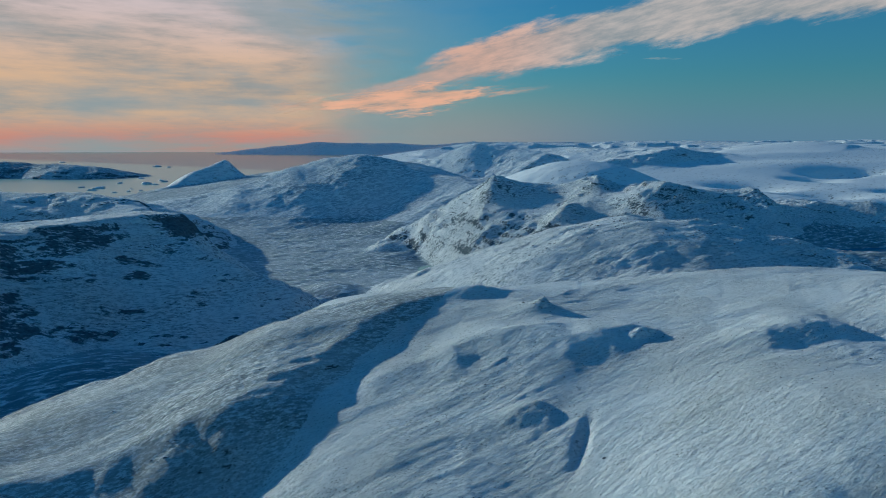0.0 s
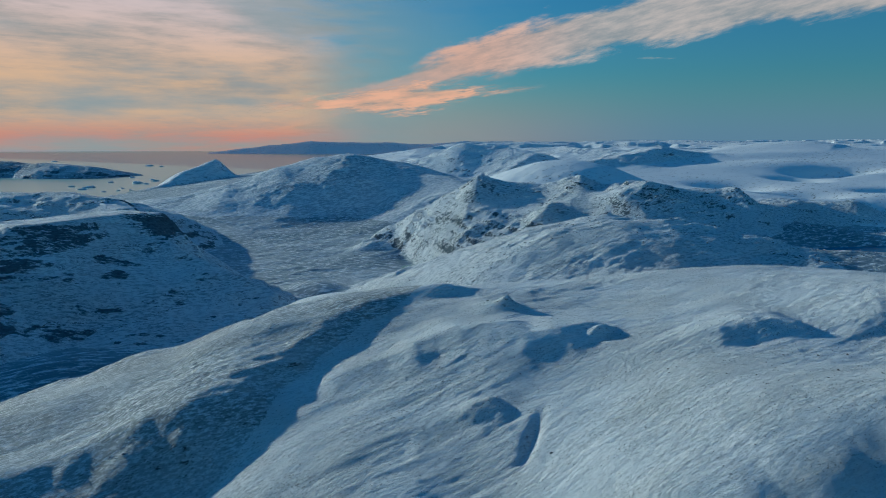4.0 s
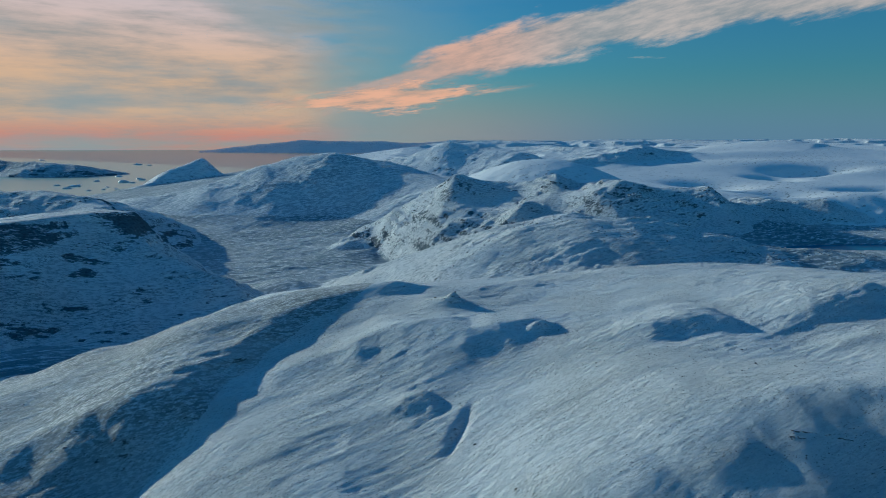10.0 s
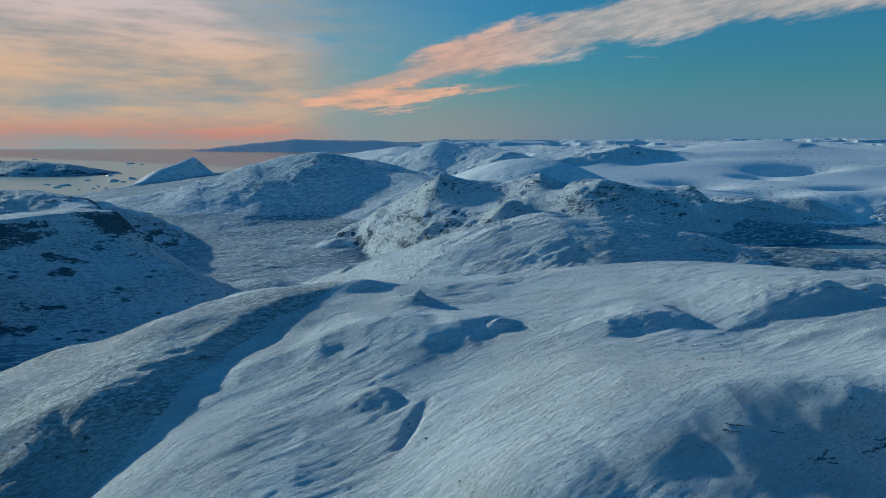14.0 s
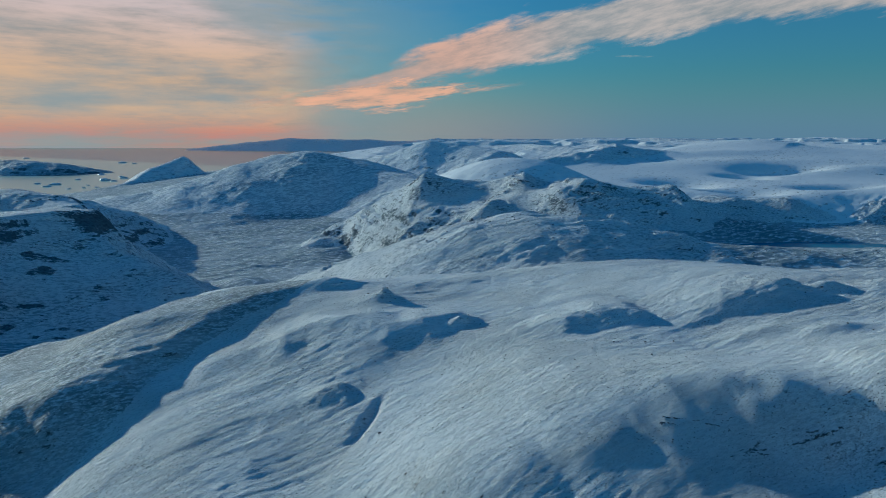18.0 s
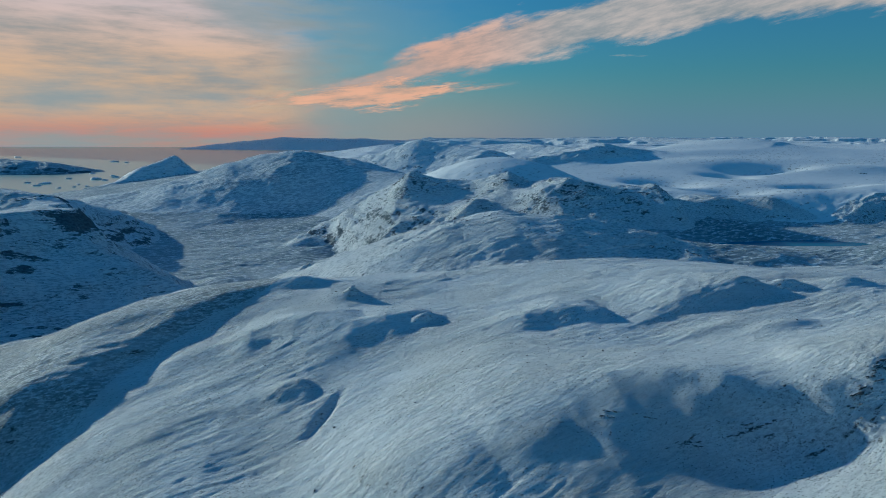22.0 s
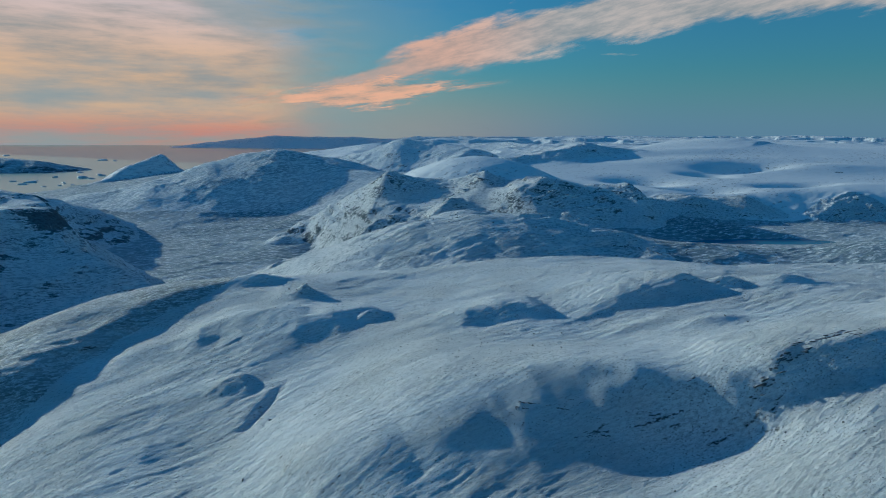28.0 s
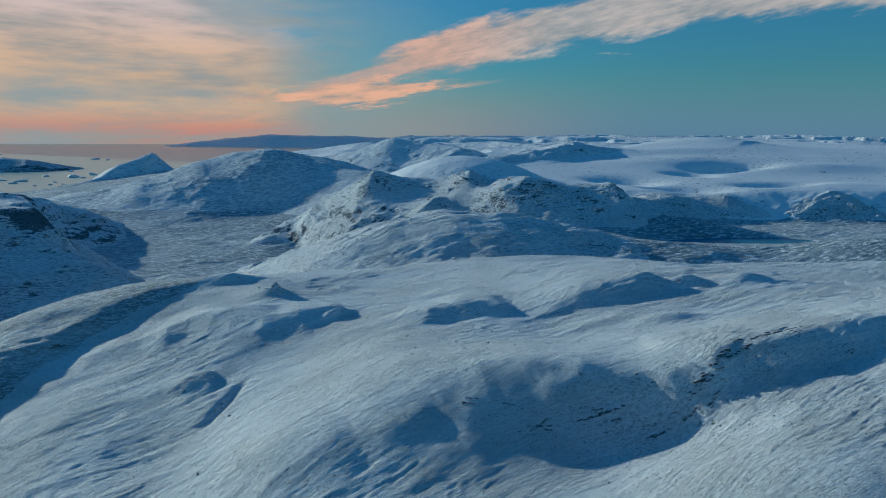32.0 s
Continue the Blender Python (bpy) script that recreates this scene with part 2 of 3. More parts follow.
class Relief:
    """Hills laid over one another; each keeps its roughness and its bare rock."""

    def __init__(self, x, y, z, which, rough, rock):
        self.x, self.y, self.z = x, y, z
        self.which = np.full(x.shape, which)
        self.rough, self.rock = np.full(x.shape, float(rough)), np.full(x.shape, float(rock))
        self.bench = np.full(x.shape, 0.1)

    def lay(self, which, h, k, rough, rock, bench=0.12):
        d = (h - self.z) / k
        w = 1 / (1 + np.exp(-np.clip(d, -40, 40)))
        self.z = self.z + k * np.logaddexp(0, d)
        self.rough = self.rough * (1 - w) + rough * w
        self.rock = self.rock * (1 - w) + rock * w
        self.bench = self.bench * (1 - w) + bench * w
        self.which = np.where(d > 0, which, self.which)


def coast(y):
    """The x of the shore of the fjord, for each y."""
    return np.interp(y, [480, 520, 700, 805, 880, 942, 994, 1227, 1298, 1400, 1600, 2100, 3000, 4900],
                     [-2500, -260, -330, -363, -409, -420, -402, -449, -433, -330, -200, -150, -260, -420])


# broad swells and hollows: x, y, breadth, height
RIDGE_SWELLS = [(-67.5, 117.5, 15, -2.7), (-70, 140, 30, -1.4), (-55, 160, 15, -1.2), (-50, 160, 21, -1.1), (-45, 130, 15, 1.5), (-40, 105, 15, -1.0)]
PLATEAU_SWELLS = [(-10, 100, 15, 0.6), (0, 135, 21, -1.0), (20.0, 92.5, 15, -2.7), (30, 145, 15, 0.8), (35, 120, 15, -1.3), (50, 75, 15, 1.4), (50, 170, 30, -1.9), (50, 185, 30, -1.7), (55, 105, 15, 1.3), (60, 115, 15, 1.1), (95, 120, 15, -2.0), (120, 175, 30, 1.5), (130, 120, 21, -1.8), (152.5, 175.0, 30, 2.9)]
KNOLL_SWELLS = [(90, 70, 15, -2.2), (107.5, 50.0, 15, 3.4), (103, 75, 11, -3.3), (88, 73, 9, -1.2)]
VALLEY_SWELLS = [(-150, 240, 24, -3.9), (-120, 200, 24, 3.5), (-120, 300, 48, -4.2), (-110, 210, 34, 4.8), (-80, 270, 24, -3.3), (-50, 300, 24, 2.3), (-30, 450, 24, 2.8), (20, 420, 34, -4.3), (20, 440, 34, -3.9), (60, 240, 48, 2.2), (80, 410, 24, 3.2), (100, 400, 48, 3.3), (160, 360, 24, 4.7), (230, 400, 34, 4.7)]


def lump_at(x, y):
    return 6.0 * fbm(x + 500, y, 26.0, 2)


def relief(x, y):
    # a little wander keeps every outline uneven
    far = step(250, 900, y)
    wx = x + fbm(x, y, 22.0, 3) * 1.2 + fbm(x, y, 90.0, 3) * 6.0 * far + fbm(x + 90, y, 6.0, 2) * 0.35
    wy = y + fbm(x + 300, y + 70, 22.0, 3) * 1.2 + fbm(x + 300, y, 90.0, 3) * 6.0 * far + fbm(x, y + 90, 6.0, 2) * 0.35
    r = Relief(x, y, np.full(x.shape, -9.0), SEABED, 0.1, 0.0)
    c = coast(y)
    # valley floor and the low bench round the lake
    low = 2.0 + 23.0 * step(70, 190, wx) * step(520, 400, wy) - bump(x, y, 254, 359, 50, 15, 0, 7.0) + 0.045 * softplus(wy - 500, 12.0) * step(60, -20, wx)
    low = np.minimum(low, 4.5 + (wx - c) * 0.12)
    low = low + step(330, 420, wy) * 0.9 * np.clip(fbm(wx, wy * 1.4, 34.0, 4, 0.55), -0.3, 1.0)
    r.lay(VALLEY, np.where(y < 1400, low, -30.0), 0.6, 0.24, 0.15)
    # uplands beyond
    up = 60.0 + 13.0 * step(850, 1600, wy) - 6.0 * step(1900, 2600, wy)
    up = up + fbm(wx, wy, 420.0, 4, 0.5) * (3.0 + 6.0 * step(1100, 2600, wy))
    up = up + 9.0 * step(1000, 1600, wy) * step(3000, 1900, wy) * np.clip(1.6 * fbm(wx, wy * 1.3, 300.0, 4, 0.5, True), -0.4, 1.0) + 7.0 * step(800, 1100, wy) * step(0.0, 0.25, fbm(wx + 900, wy * 1.6, 150.0, 4, 0.5)) - 7.0
    up = np.minimum(up, -4 + (wx - c) * 0.16 + 6 * fbm(wx, wy, 200.0, 3))
    up = up - 0.25 * softplus(980 - wy, 30.0)
    r.lay(UPLAND, up, 5.0, 0.5, 0.25)
    # ice cap
    ice = 44.0 + 27.0 * step(470, 830, wy) + 6 * step(900, 1500, wy) - 0.50 * softplus(np.interp(wy, [450, 520, 600, 700, 800, 1000, 1400], [60, 60, 120, 240, 310, 430, 620]) - wx, 12.0)
    ice = ice - 0.50 * softplus(468 - wy, 5.0) - 0.12 * softplus(wx - 900, 40.0)
    ice = ice + bump(x, y, 450, 840, 75, 60, 0, 10.0) + bump(x, y, 330, 650, 80, 30, 12, 4.0) + bump(x, y, 450, 610, 70, 26, 10, 4.0) + bump(x, y, 380, 735, 90, 30, 10, 3.0)
    ice = ice + bump(x, y, 400, 500, 60, 22, -5, 3.0)
    ice = ice - bump(x, y, 361, 508, 30, 13, 6, 9.0) - bump(x, y, 277, 488, 26, 15, -14, 10.0) - bump(x, y, 350, 606, 22, 16, 4, 9.0) - bump(x, y, 318, 576, 18, 12, -16, 8.0) - bump(x, y, 386, 618, 26, 15, 2, 9.0) - bump(x, y, 245, 536, 26, 18, -14, 10.0)
    r.lay(ICE, ice, 4.0, 0.04, 0.0)
    r.lay(DOME, cap(wx, wy, 106, 516, 56, 50, -10, 66, 14.0), 4.0, 0.12, 0.05)
    r.lay(ICE, crest(wx, wy, [(350, 850, 66), (410, 842, 74), (445, 836, 79), (470, 828, 80), (482, 816, 76)], 0.06, 0.16, 10, 60, 0.1, 1.0), 3.0, 0.12, 0.5)
    # far hills
    r.lay(FAR_HILL, crest(wx, wy, [(-60, 880, 40), (-19, 900, 57), (42, 900, 76), (86, 890, 72), (125, 850, 65)], 0.25, 0.40, 12), 3.0, 0.7, 0.6)
    r.lay(FAR_HILL, crest(wx, wy, [(120, 1120, 66), (198, 1100, 73), (264, 1000, 68), (330, 960, 60)], 0.2, 0.38, 14), 4.0, 0.6, 0.45)
    r.lay(FAR_HILL, crest(wx, wy, [(120, 620, 52), (143, 640, 60), (200, 670, 68), (238, 700, 75), (300, 725, 67)], 0.10, 0.5, 8), 3.0, 0.7, 0.75)
    r.lay(FAR_HILL, crest(wx, wy, [(640, 1080, 60), (692, 1060, 68), (760, 1060, 64), (860, 1100, 70), (1000, 1120, 76)], 0.12, 0.6, 12), 4.0, 0.7, 0.8)
    r.lay(FAR_HILL, crest(wx, wy, [(420, 1450, 72), (548, 1500, 84), (620, 1420, 80), (640, 1300, 70)], 0.2, 0.2, 25), 5.0, 0.6, 0.4)
    r.lay(FAR_HILL, crest(wx, wy, [(1050, 700, 40), (760, 640, 46), (640, 600, 44), (560, 560, 40)], 0.15, 0.3, 14), 4.0, 0.7, 0.6)
    r.lay(FAR_HILL, crest(wx, wy, [(-30, 1550, 60), (60, 1500, 78), (160, 1500, 80), (260, 1450, 76)], 0.2, 0.2, 25), 5.0, 0.6, 0.3)
    # across the sea
    r.lay(RANGE, crest(wx, wy, [(-1260, 3900, 10), (-1000, 4000, 46), (-752, 4020, 73), (-520, 4050, 68), (-300, 4050, 70), (-100, 4050, 60), (60, 4050, 40)], 0.3, 0.3, 60), 8.0, 0.8, 0.1)
    # islands, with extra bare rock to darken them like shade and haze
    r.lay(ISLAND, crest(wx, wy, [(-1400, 1430, 20), (-1050, 1440, 24), (-945, 1450, 33), (-872, 1450, 26), (-800, 1425, 26), (-740, 1435, 22), (-700, 1470, 12), (-665, 1500, 2)], 0.3, 0.3, 8), 2.0, 0.8, 1.15)
    # pyramid mountain
    r.lay(PYRAMID, crest(wx, wy, [(-430, 1010, 3), (-425, 1070, 9), (-410, 1102, 28), (-371, 1138, 47.5), (-352, 1136, 32), (-334, 1130, 18), (-280, 1120, 10)], 0.42, 0.48, 4), 1.5, 0.5, 0.35)
    # broad mountain over the valley
    r.lay(BROAD, crest(wx, wy, [(-320, 720, 4), (-247, 650, 20), (-200, 655, 36), (-149, 674, 53), (-112, 690, 62), (-84, 692, 66), (-38, 692, 59), (3, 655, 46), (30, 620, 40)], 0.22, 0.34, 12), 11.0, 0.42, 0.15, 0.3)
    r.lay(BROAD, crest(wx, wy, [(-220, 925, 14), (-180, 935, 26), (-120, 950, 40), (-30, 1000, 50)], 0.2, 0.2, 20), 4.0, 0.5, 0.3)
    # rear headland, then the headland with the cliff
    r.lay(HEADLAND_B, crest(wx, wy, [(-700, 520, 40), (-400, 485, 38), (-319, 480, 41), (-262, 480, 42.5), (-230, 466, 38), (-206, 450, 34), (-188, 447, 18)], 0.25, 0.42, 6), 2.0, 0.7, 0.6, 0.5)
    r.lay(HEADLAND, crest(wx, wy, [(-130, 312, 44), (-112, 296, 36), (-98, 289, 31.5), (-76, 280, 25), (-62, 274, 18), (-56, 271, 11)], 0.60, 0.34, 2.0), 1.5, 0.8, 0.5, 0.6)
    r.lay(HEADLAND, crest(wx, wy, [(-290, 130, 47), (-240, 182, 46), (-195, 232, 45), (-165, 270, 44.5), (-147, 294, 44), (-136, 310, 44)], 0.03, 0.50, 5, 46, 0.4, 1.6), 2.0, 0.6, 0.36, 0.75)
    r.lay(HEADLAND, crest(wx, wy, [(-168, 270, 45.5), (-146, 298, 48.5), (-132, 314, 49), (-128, 322, 48)], 0.05, 0.7, 2.0, 30, 0.6, 1.8), 1.0, 0.6, 0.36, 0.5)
    r.lay(VALLEY, cap(wx, wy, -52, 305, 30, 20, -20, 13, 8), 1.5, 0.4, 0.3)
    # middle ground
    r.lay(PEAK, crest(wx, wy, [(-52, 446, 0.5), (-42, 465, 8.5), (-27, 478, 19), (-5, 478, 32.5), (15, 474, 46), (34, 469, 58.5), (56, 467, 53.5), (82, 463, 50.5), (106, 459, 57), (128, 450, 47)], 0.55, 0.44, 3.5), 1.5, 0.65, 0.5, 0.4)
    r.lay(PEAK, crest(wx, wy, [(60, 398, 27), (71, 405, 34), (80, 420, 36), (90, 440, 42)], 0.4, 0.6, 1.5), 1.2, 0.6, 0.5)
    r.lay(NUNATAK, crest(wx, wy, [(100, 402, 30), (119, 411, 46), (140, 422, 54.5), (162, 428, 50), (182, 431, 49.5), (198, 431, 49.5), (213, 431, 37.5)], 0.14, 0.45, 5), 2.0, 0.8, 0.6, 0.4)
    r.lay(LAKE_CLIFF, crest(wx, wy, [(190, 412, 32), (212, 424, 35), (250, 450, 41), (266, 454, 38), (292, 454, 39), (308, 442, 32), (320, 428, 24.5)], 0.08, 0.42, 4), 2.0, 0.6, 0.45)
    r.lay(ROUND_HILL, crest(wx, wy, [(313, 424, 22.5), (333, 440, 31), (354, 453, 37), (382, 464, 42), (404, 464, 37), (431, 476, 40), (526, 484, 41)], 0.15, 0.40, 6), 2.0, 0.8, 0.8)
    r.lay(HILL, crest(wx, wy, [(14, 232, 22), (24, 240, 31), (37, 251, 38), (52, 263, 44), (75, 275, 48), (109, 275, 47), (138, 264, 41), (152, 253, 36), (168, 246, 29)], 0.22, 0.19, 8), 2.0, 1.0, 0.22)
    r.lay(VALLEY, cap(wx, wy, 175, 262, 75, 45, 10, 36, 14), 3.0, 0.6, 0.3)
    r.lay(VALLEY, cap(wx, wy, 280, 255, 90, 60, 0, 38, 14), 3.0, 0.6, 0.35)
    # plateau in front: one broad slope that rises to the north and east
    pu, pv = (np.clip(wx, -70, 175) - 40) / 50, (np.clip(wy, 45, 190) - 115) / 30
    flat = 36.0 + 7.26 * pu + 4.72 * pv - 1.11 * pu * pu - 2.99 * pu * pv - 0.64 * pv * pv
    flat = flat - 0.34 * softplus(wy - (172 + 0.30 * np.clip(wx, 0, 190)), 3.0) - 0.50 * softplus(-30 - wx, 3.0)
    r.lay(PLATEAU, flat, 0.8, 0.5, 0.4, 0.08)
    wander = 0.2 + 0.7 * step(84, 102, x)
    kx, ky = wx + wander * fbm(x, y, 9.0, 2), wy + wander * fbm(x + 50, y, 9.0, 3)
    r.lay(KNOLL, crest(kx, ky, [(50, 84, 36), (57, 87, 38.4), (64, 89.6, 41.4), (73, 91, 44), (82, 91.5, 45.0), (90, 90, 44.6)], 0.24, 0.74, 12.0, 60, 0.22, 0.3), 1.2, 0.3, 0.3, 0.08)
    r.lay(KNOLL, crest(kx, ky, [(84, 90.2, 43.6), (90, 89, 44.9), (97, 87, 45.4), (104, 86, 46.8), (111, 86.5, 48.4), (120, 88, 49.2), (136, 92, 50.6), (160, 98, 51), (260, 120, 53)], 0.24, 0.80, 3.0, 60, 0.22, 0.5), 1.0, 0.5, 0.3, 0.1)
    r.lay(PLATEAU, crest(wx, wy, [(-14, 133, 32.2), (-6, 137, 34.6), (3, 139, 37.8), (12, 143, 40.4), (20, 141.5, 40.6), (27, 136.5, 39.8), (34, 138, 40.8), (42, 141, 41.0)], 0.16, 0.42, 1.2, 30.0, 0.3, 0.7), 0.5, 0.6, 0.5)
    r.lay(PLATEAU, crest(wx, wy, [(46, 126, 38.4), (55, 129, 40.6), (64, 131, 43.0), (73, 133.5, 44.5), (81, 134, 44.2)], 0.12, 0.50, 1.6), 0.5, 0.6, 0.4)
    r.lay(PLATEAU, crest(wx, wy, [(88, 128, 41.6), (95, 132, 44.4), (102, 135.5, 46.2), (109, 138.5, 46.6), (117, 143, 46.8), (122, 147, 46.4)], 0.14, 0.44, 2.2), 0.5, 0.6, 0.4)
    brow = crest(wx, wy, [(4, 176, 40.5), (-9, 164, 40.6), (-21, 152, 37.6), (-27, 141, 34.2), (-33, 131, 31), (-41, 126, 29), (-51, 122.5, 26.6), (-61, 119, 24), (-80, 110, 20), (-105, 96, 14)], 0.52, -0.09, 2.0, 90.0)
    back = crest(wx, wy, [(4, 180, 41), (-14, 168, 41), (-32, 163, 39), (-43, 164, 35.6), (-63, 160, 29.2), (-83, 153, 22.4), (-112, 140, 12), (-140, 125, 4)], -0.30, 0.50, 4.0, 90.0)
    r.lay(NOSE, -1.5 * np.logaddexp(-brow / 1.5, -back / 1.5) + 0.4, 0.8, 0.62, 0.4)
    r.lay(PLATEAU, crest(wx, wy, [(17.5, 115.5, 34.4), (19, 110, 32.2), (16.5, 104, 29)], 0.7, 0.12, 0.8, 12.0, 0.6), 0.3, 0.5, 0.4)
    # humps and hollows of the plateau
    z = r.z
    z = z + bump(x, y, 24.3, 157, 1.7, 1.5, 0, 1.7) + bump(x, y, 22, 157.5, 6, 3.5, 0, 2.0) + bump(x, y, 8, 172, 8, 3.5, 10, 2.2)
    z = z + bump(x, y, 43, 138.5, 3.6, 1.3, 35, 1.5) + bump(x, y, 122, 146, 4, 2.6, 0, 1.0) + bump(x, y, 133, 147, 5, 2.4, 0, 2.4) + bump(x, y, 150, 150, 8, 4, 20, 2.0)
    z = z - bump(x, y, 23.8, 106, 1.2, 6, -22, 1.4)
    z = z + bump(x, y, 102, 120, 9, 3, 15, 1.2) + bump(x, y, 118, 118, 8, 2.5, 10, 1.3)
    for cx, cy, wide, h in RIDGE_SWELLS + PLATEAU_SWELLS + KNOLL_SWELLS + VALLEY_SWELLS:
        z = z + bump(x, y, cx, cy, wide, wide, 0, h)
    r.z = z
    # rock bedding, gullies and drifts
    near = step(420, 160, y)
    u, v = strike(x, y, 27, 4.6)
    bed = fbm(u, v, 4.0, 5, 0.62, True)
    uc, vc = strike(x, y, 27, 4.5)
    uw, vw = strike(x, y, 25, 6.5)
    drape = fbm(uw + 33 + 0.04 * lump_at(x, y), vw + 0.5 * lump_at(x, y), 10.0, 3, 0.5)
    drape = np.clip(drape, -0.5, 0.8) * np.clip(0.7 + 1.3 * fbm(x + 77, y + 11, 40.0, 2), 0.25, 1.6)
    swell = fbm(uw + 20, vw, 7.0, 3, 0.5)
    cobble = fbm(uc + 60, vc, 1.9, 3, 0.7, True)
    u2, v2 = strike(x, y, 24, 3.0)
    bed_far = fbm(u2, v2, 15.0, 5, 0.60, True)
    cobble_far = fbm(uc * 0.3 + 9, vc * 0.3, 1.9, 3, 0.65, True)
    lump = fbm(x, y, 14.0, 4, 0.5)
    lump_far = fbm(x + 40, y, 60.0, 4, 0.5)
    dip_near = (z + 0.16 * x - 0.10 * y + 0.5 * lump) / 1.5
    dip_far = (z + 0.10 * x - 0.06 * y + 1.5 * lump_far) / 4.6
    ledge = (step(0.35, 0.75, dip_near % 1.0) - dip_near % 1.0) * 1.5
    ledge_far = (step(0.35, 0.75, dip_far % 1.0) - dip_far % 1.0) * 4.6
    craggy = np.clip(1.5 * fbm(x, y + 400, 24.0, 3) + 0.75, 0.2, 1.5)
    a = r.rough
    z = z + a * (near * (craggy * (0.14 * (bed - 0.4) + 0.10 * (cobble - 0.4)) + 0.26 * lump + 0.14 * swell + 0.5 * drape + craggy * r.bench * ledge) + (1 - near) * (craggy * (0.75 * (bed_far - 0.4) + 0.30 * bed + 0.45 * (cobble_far - 0.4) + r.bench * ledge_far) + 0.9 * lump_far + 0.2 * lump))
    z = z + a * far * 2.0 * fbm(x, y, 150.0, 3)
    return z, r.which, np.clip(r.rock, 0, 1.2)


def sheet(name, verts, quads, material, bare, smooth=True):
    me = bpy.data.meshes.new(name)
    me.vertices.add(len(verts))
    me.vertices.foreach_set("co", np.ascontiguousarray(verts, dtype=np.float32).ravel())
    me.loops.add(len(quads) * 4)
    me.loops.foreach_set("vertex_index", np.ascontiguousarray(quads, dtype=np.int32).ravel())
    me.polygons.add(len(quads))
    me.polygons.foreach_set("loop_start", np.arange(0, len(quads) * 4, 4, dtype=np.int32))
    me.polygons.foreach_set("use_smooth", np.full(len(quads), smooth, dtype=bool))
    if bare is not None:
        me.attributes.new("bare", 'FLOAT', 'POINT').data.foreach_set("value", np.ascontiguousarray(bare, dtype=np.float32))
    me.update(calc_edges=True)
    me.materials.append(material)
    return new(name, me)


# one sheet of land, finer near the flight line and coarser towards the horizon, cut into its hills
ROWS, COLS = 1300, 880
row_y = 46.0 * (4880.0 / 46.0) ** np.linspace(0, 1, ROWS)
col = np.linspace(-1, 1, COLS)
GX = 37.0 + col[None, :] * (66.0 + 0.78 * row_y[:, None])
GY = np.repeat(row_y[:, None], COLS, 1)
GZ, WHICH, ROCK = relief(GX, GY)
dzx = np.gradient(GZ, axis=1) / np.gradient(GX, axis=1)
dzy = np.gradient(GZ, axis=0) / np.gradient(GY, axis=0)
STEEP = np.hypot(dzx, dzy)
BARE = ROCK * step(0.25, 0.85, STEEP)
band = fbm((GX + GY) / 6.0, GZ + 0.08 * GX + 1.5 * fbm(GX, GY, 40.0, 3), 6.5, 4, 0.6)
BARE = BARE + np.where((WHICH == HEADLAND) | (WHICH == HEADLAND_B), 0.5 * step(0.02, 0.5, band) * step(0.28, 0.6, STEEP), 0)
BARE = BARE + np.where(WHICH == HEADLAND, bump(GX, GY, -126, 312, 9, 15, 30, 0.8) * step(0.25, 0.6, STEEP), 0)
gully = fbm((GX + 0.5 * GY) / 1.6, (GY - 0.5 * GX) / 8.0, 5.0, 4, 0.6)
BARE = BARE + np.where((WHICH == PEAK) & (GX < 70), 0.35 * step(-0.1, 0.6, gully) * step(0.2, 0.6, STEEP), 0)
VERTS = np.stack([GX, GY, GZ], -1).reshape(-1, 3)
idx = np.arange(ROWS * COLS).reshape(ROWS, COLS)
QUADS = np.stack([idx[:-1, :-1], idx[:-1, 1:], idx[1:, 1:], idx[1:, :-1]], -1).reshape(-1, 4)
face_of = WHICH[:-1, :-1].reshape(-1)
keep = (GZ[:-1, :-1] > -6.0).reshape(-1)
for i, (name, label, category, material) in enumerate(REGIONS):
    q = QUADS[(face_of == i) & keep]
    if not len(q):
        continue
    used, inv = np.unique(q, return_inverse=True)
    ob = sheet(name, VERTS[used], inv.reshape(-1, 4), material, BARE.reshape(-1)[used])
    tagged(ob, label, category, kind="structure" if name in ("ground", "valley_floor", "sea_bed") else "")

# unseen land added west of the land above, to shade the headland
sy = row_y[(row_y > 110) & (row_y < 520)][::6]
SX = (37.0 - 66.0 - 0.78 * sy)[:, None] - np.linspace(0, 420, 70)[None, :]
SY = np.repeat(sy[:, None], 70, 1)
SZ, SW, SR = relief(SX, SY)
si = np.arange(SX.size).reshape(SX.shape)
sq = np.stack([si[:-1, :-1], si[1:, :-1], si[1:, 1:], si[:-1, 1:]], -1).reshape(-1, 4)
tagged(sheet("ground", np.stack([SX, SY, SZ], -1).reshape(-1, 3), sq, SNOW_MID, np.zeros(SX.size)), "unseen snowy land added west of the headland to shade it", "ground", kind="structure")

# the land behind the flight line
by = np.linspace(-1500, 47, 60)
bx = np.linspace(-1800, 1800, 120)
BX, BY = np.meshgrid(bx, by)
BZ = np.minimum(30 + 0.02 * BX, 46) + fbm(BX, BY, 90.0, 4) * 5 - 4
bi = np.arange(BX.size).reshape(BX.shape)
bq = np.stack([bi[:-1, :-1], bi[:-1, 1:], bi[1:, 1:], bi[1:, :-1]], -1).reshape(-1, 4)
tagged(sheet("ground", np.stack([BX, BY, BZ], -1).reshape(-1, 3), bq, SNOW_NEAR, np.zeros(BX.size)), "rolling snow ground behind the flight", "ground", kind="structure")

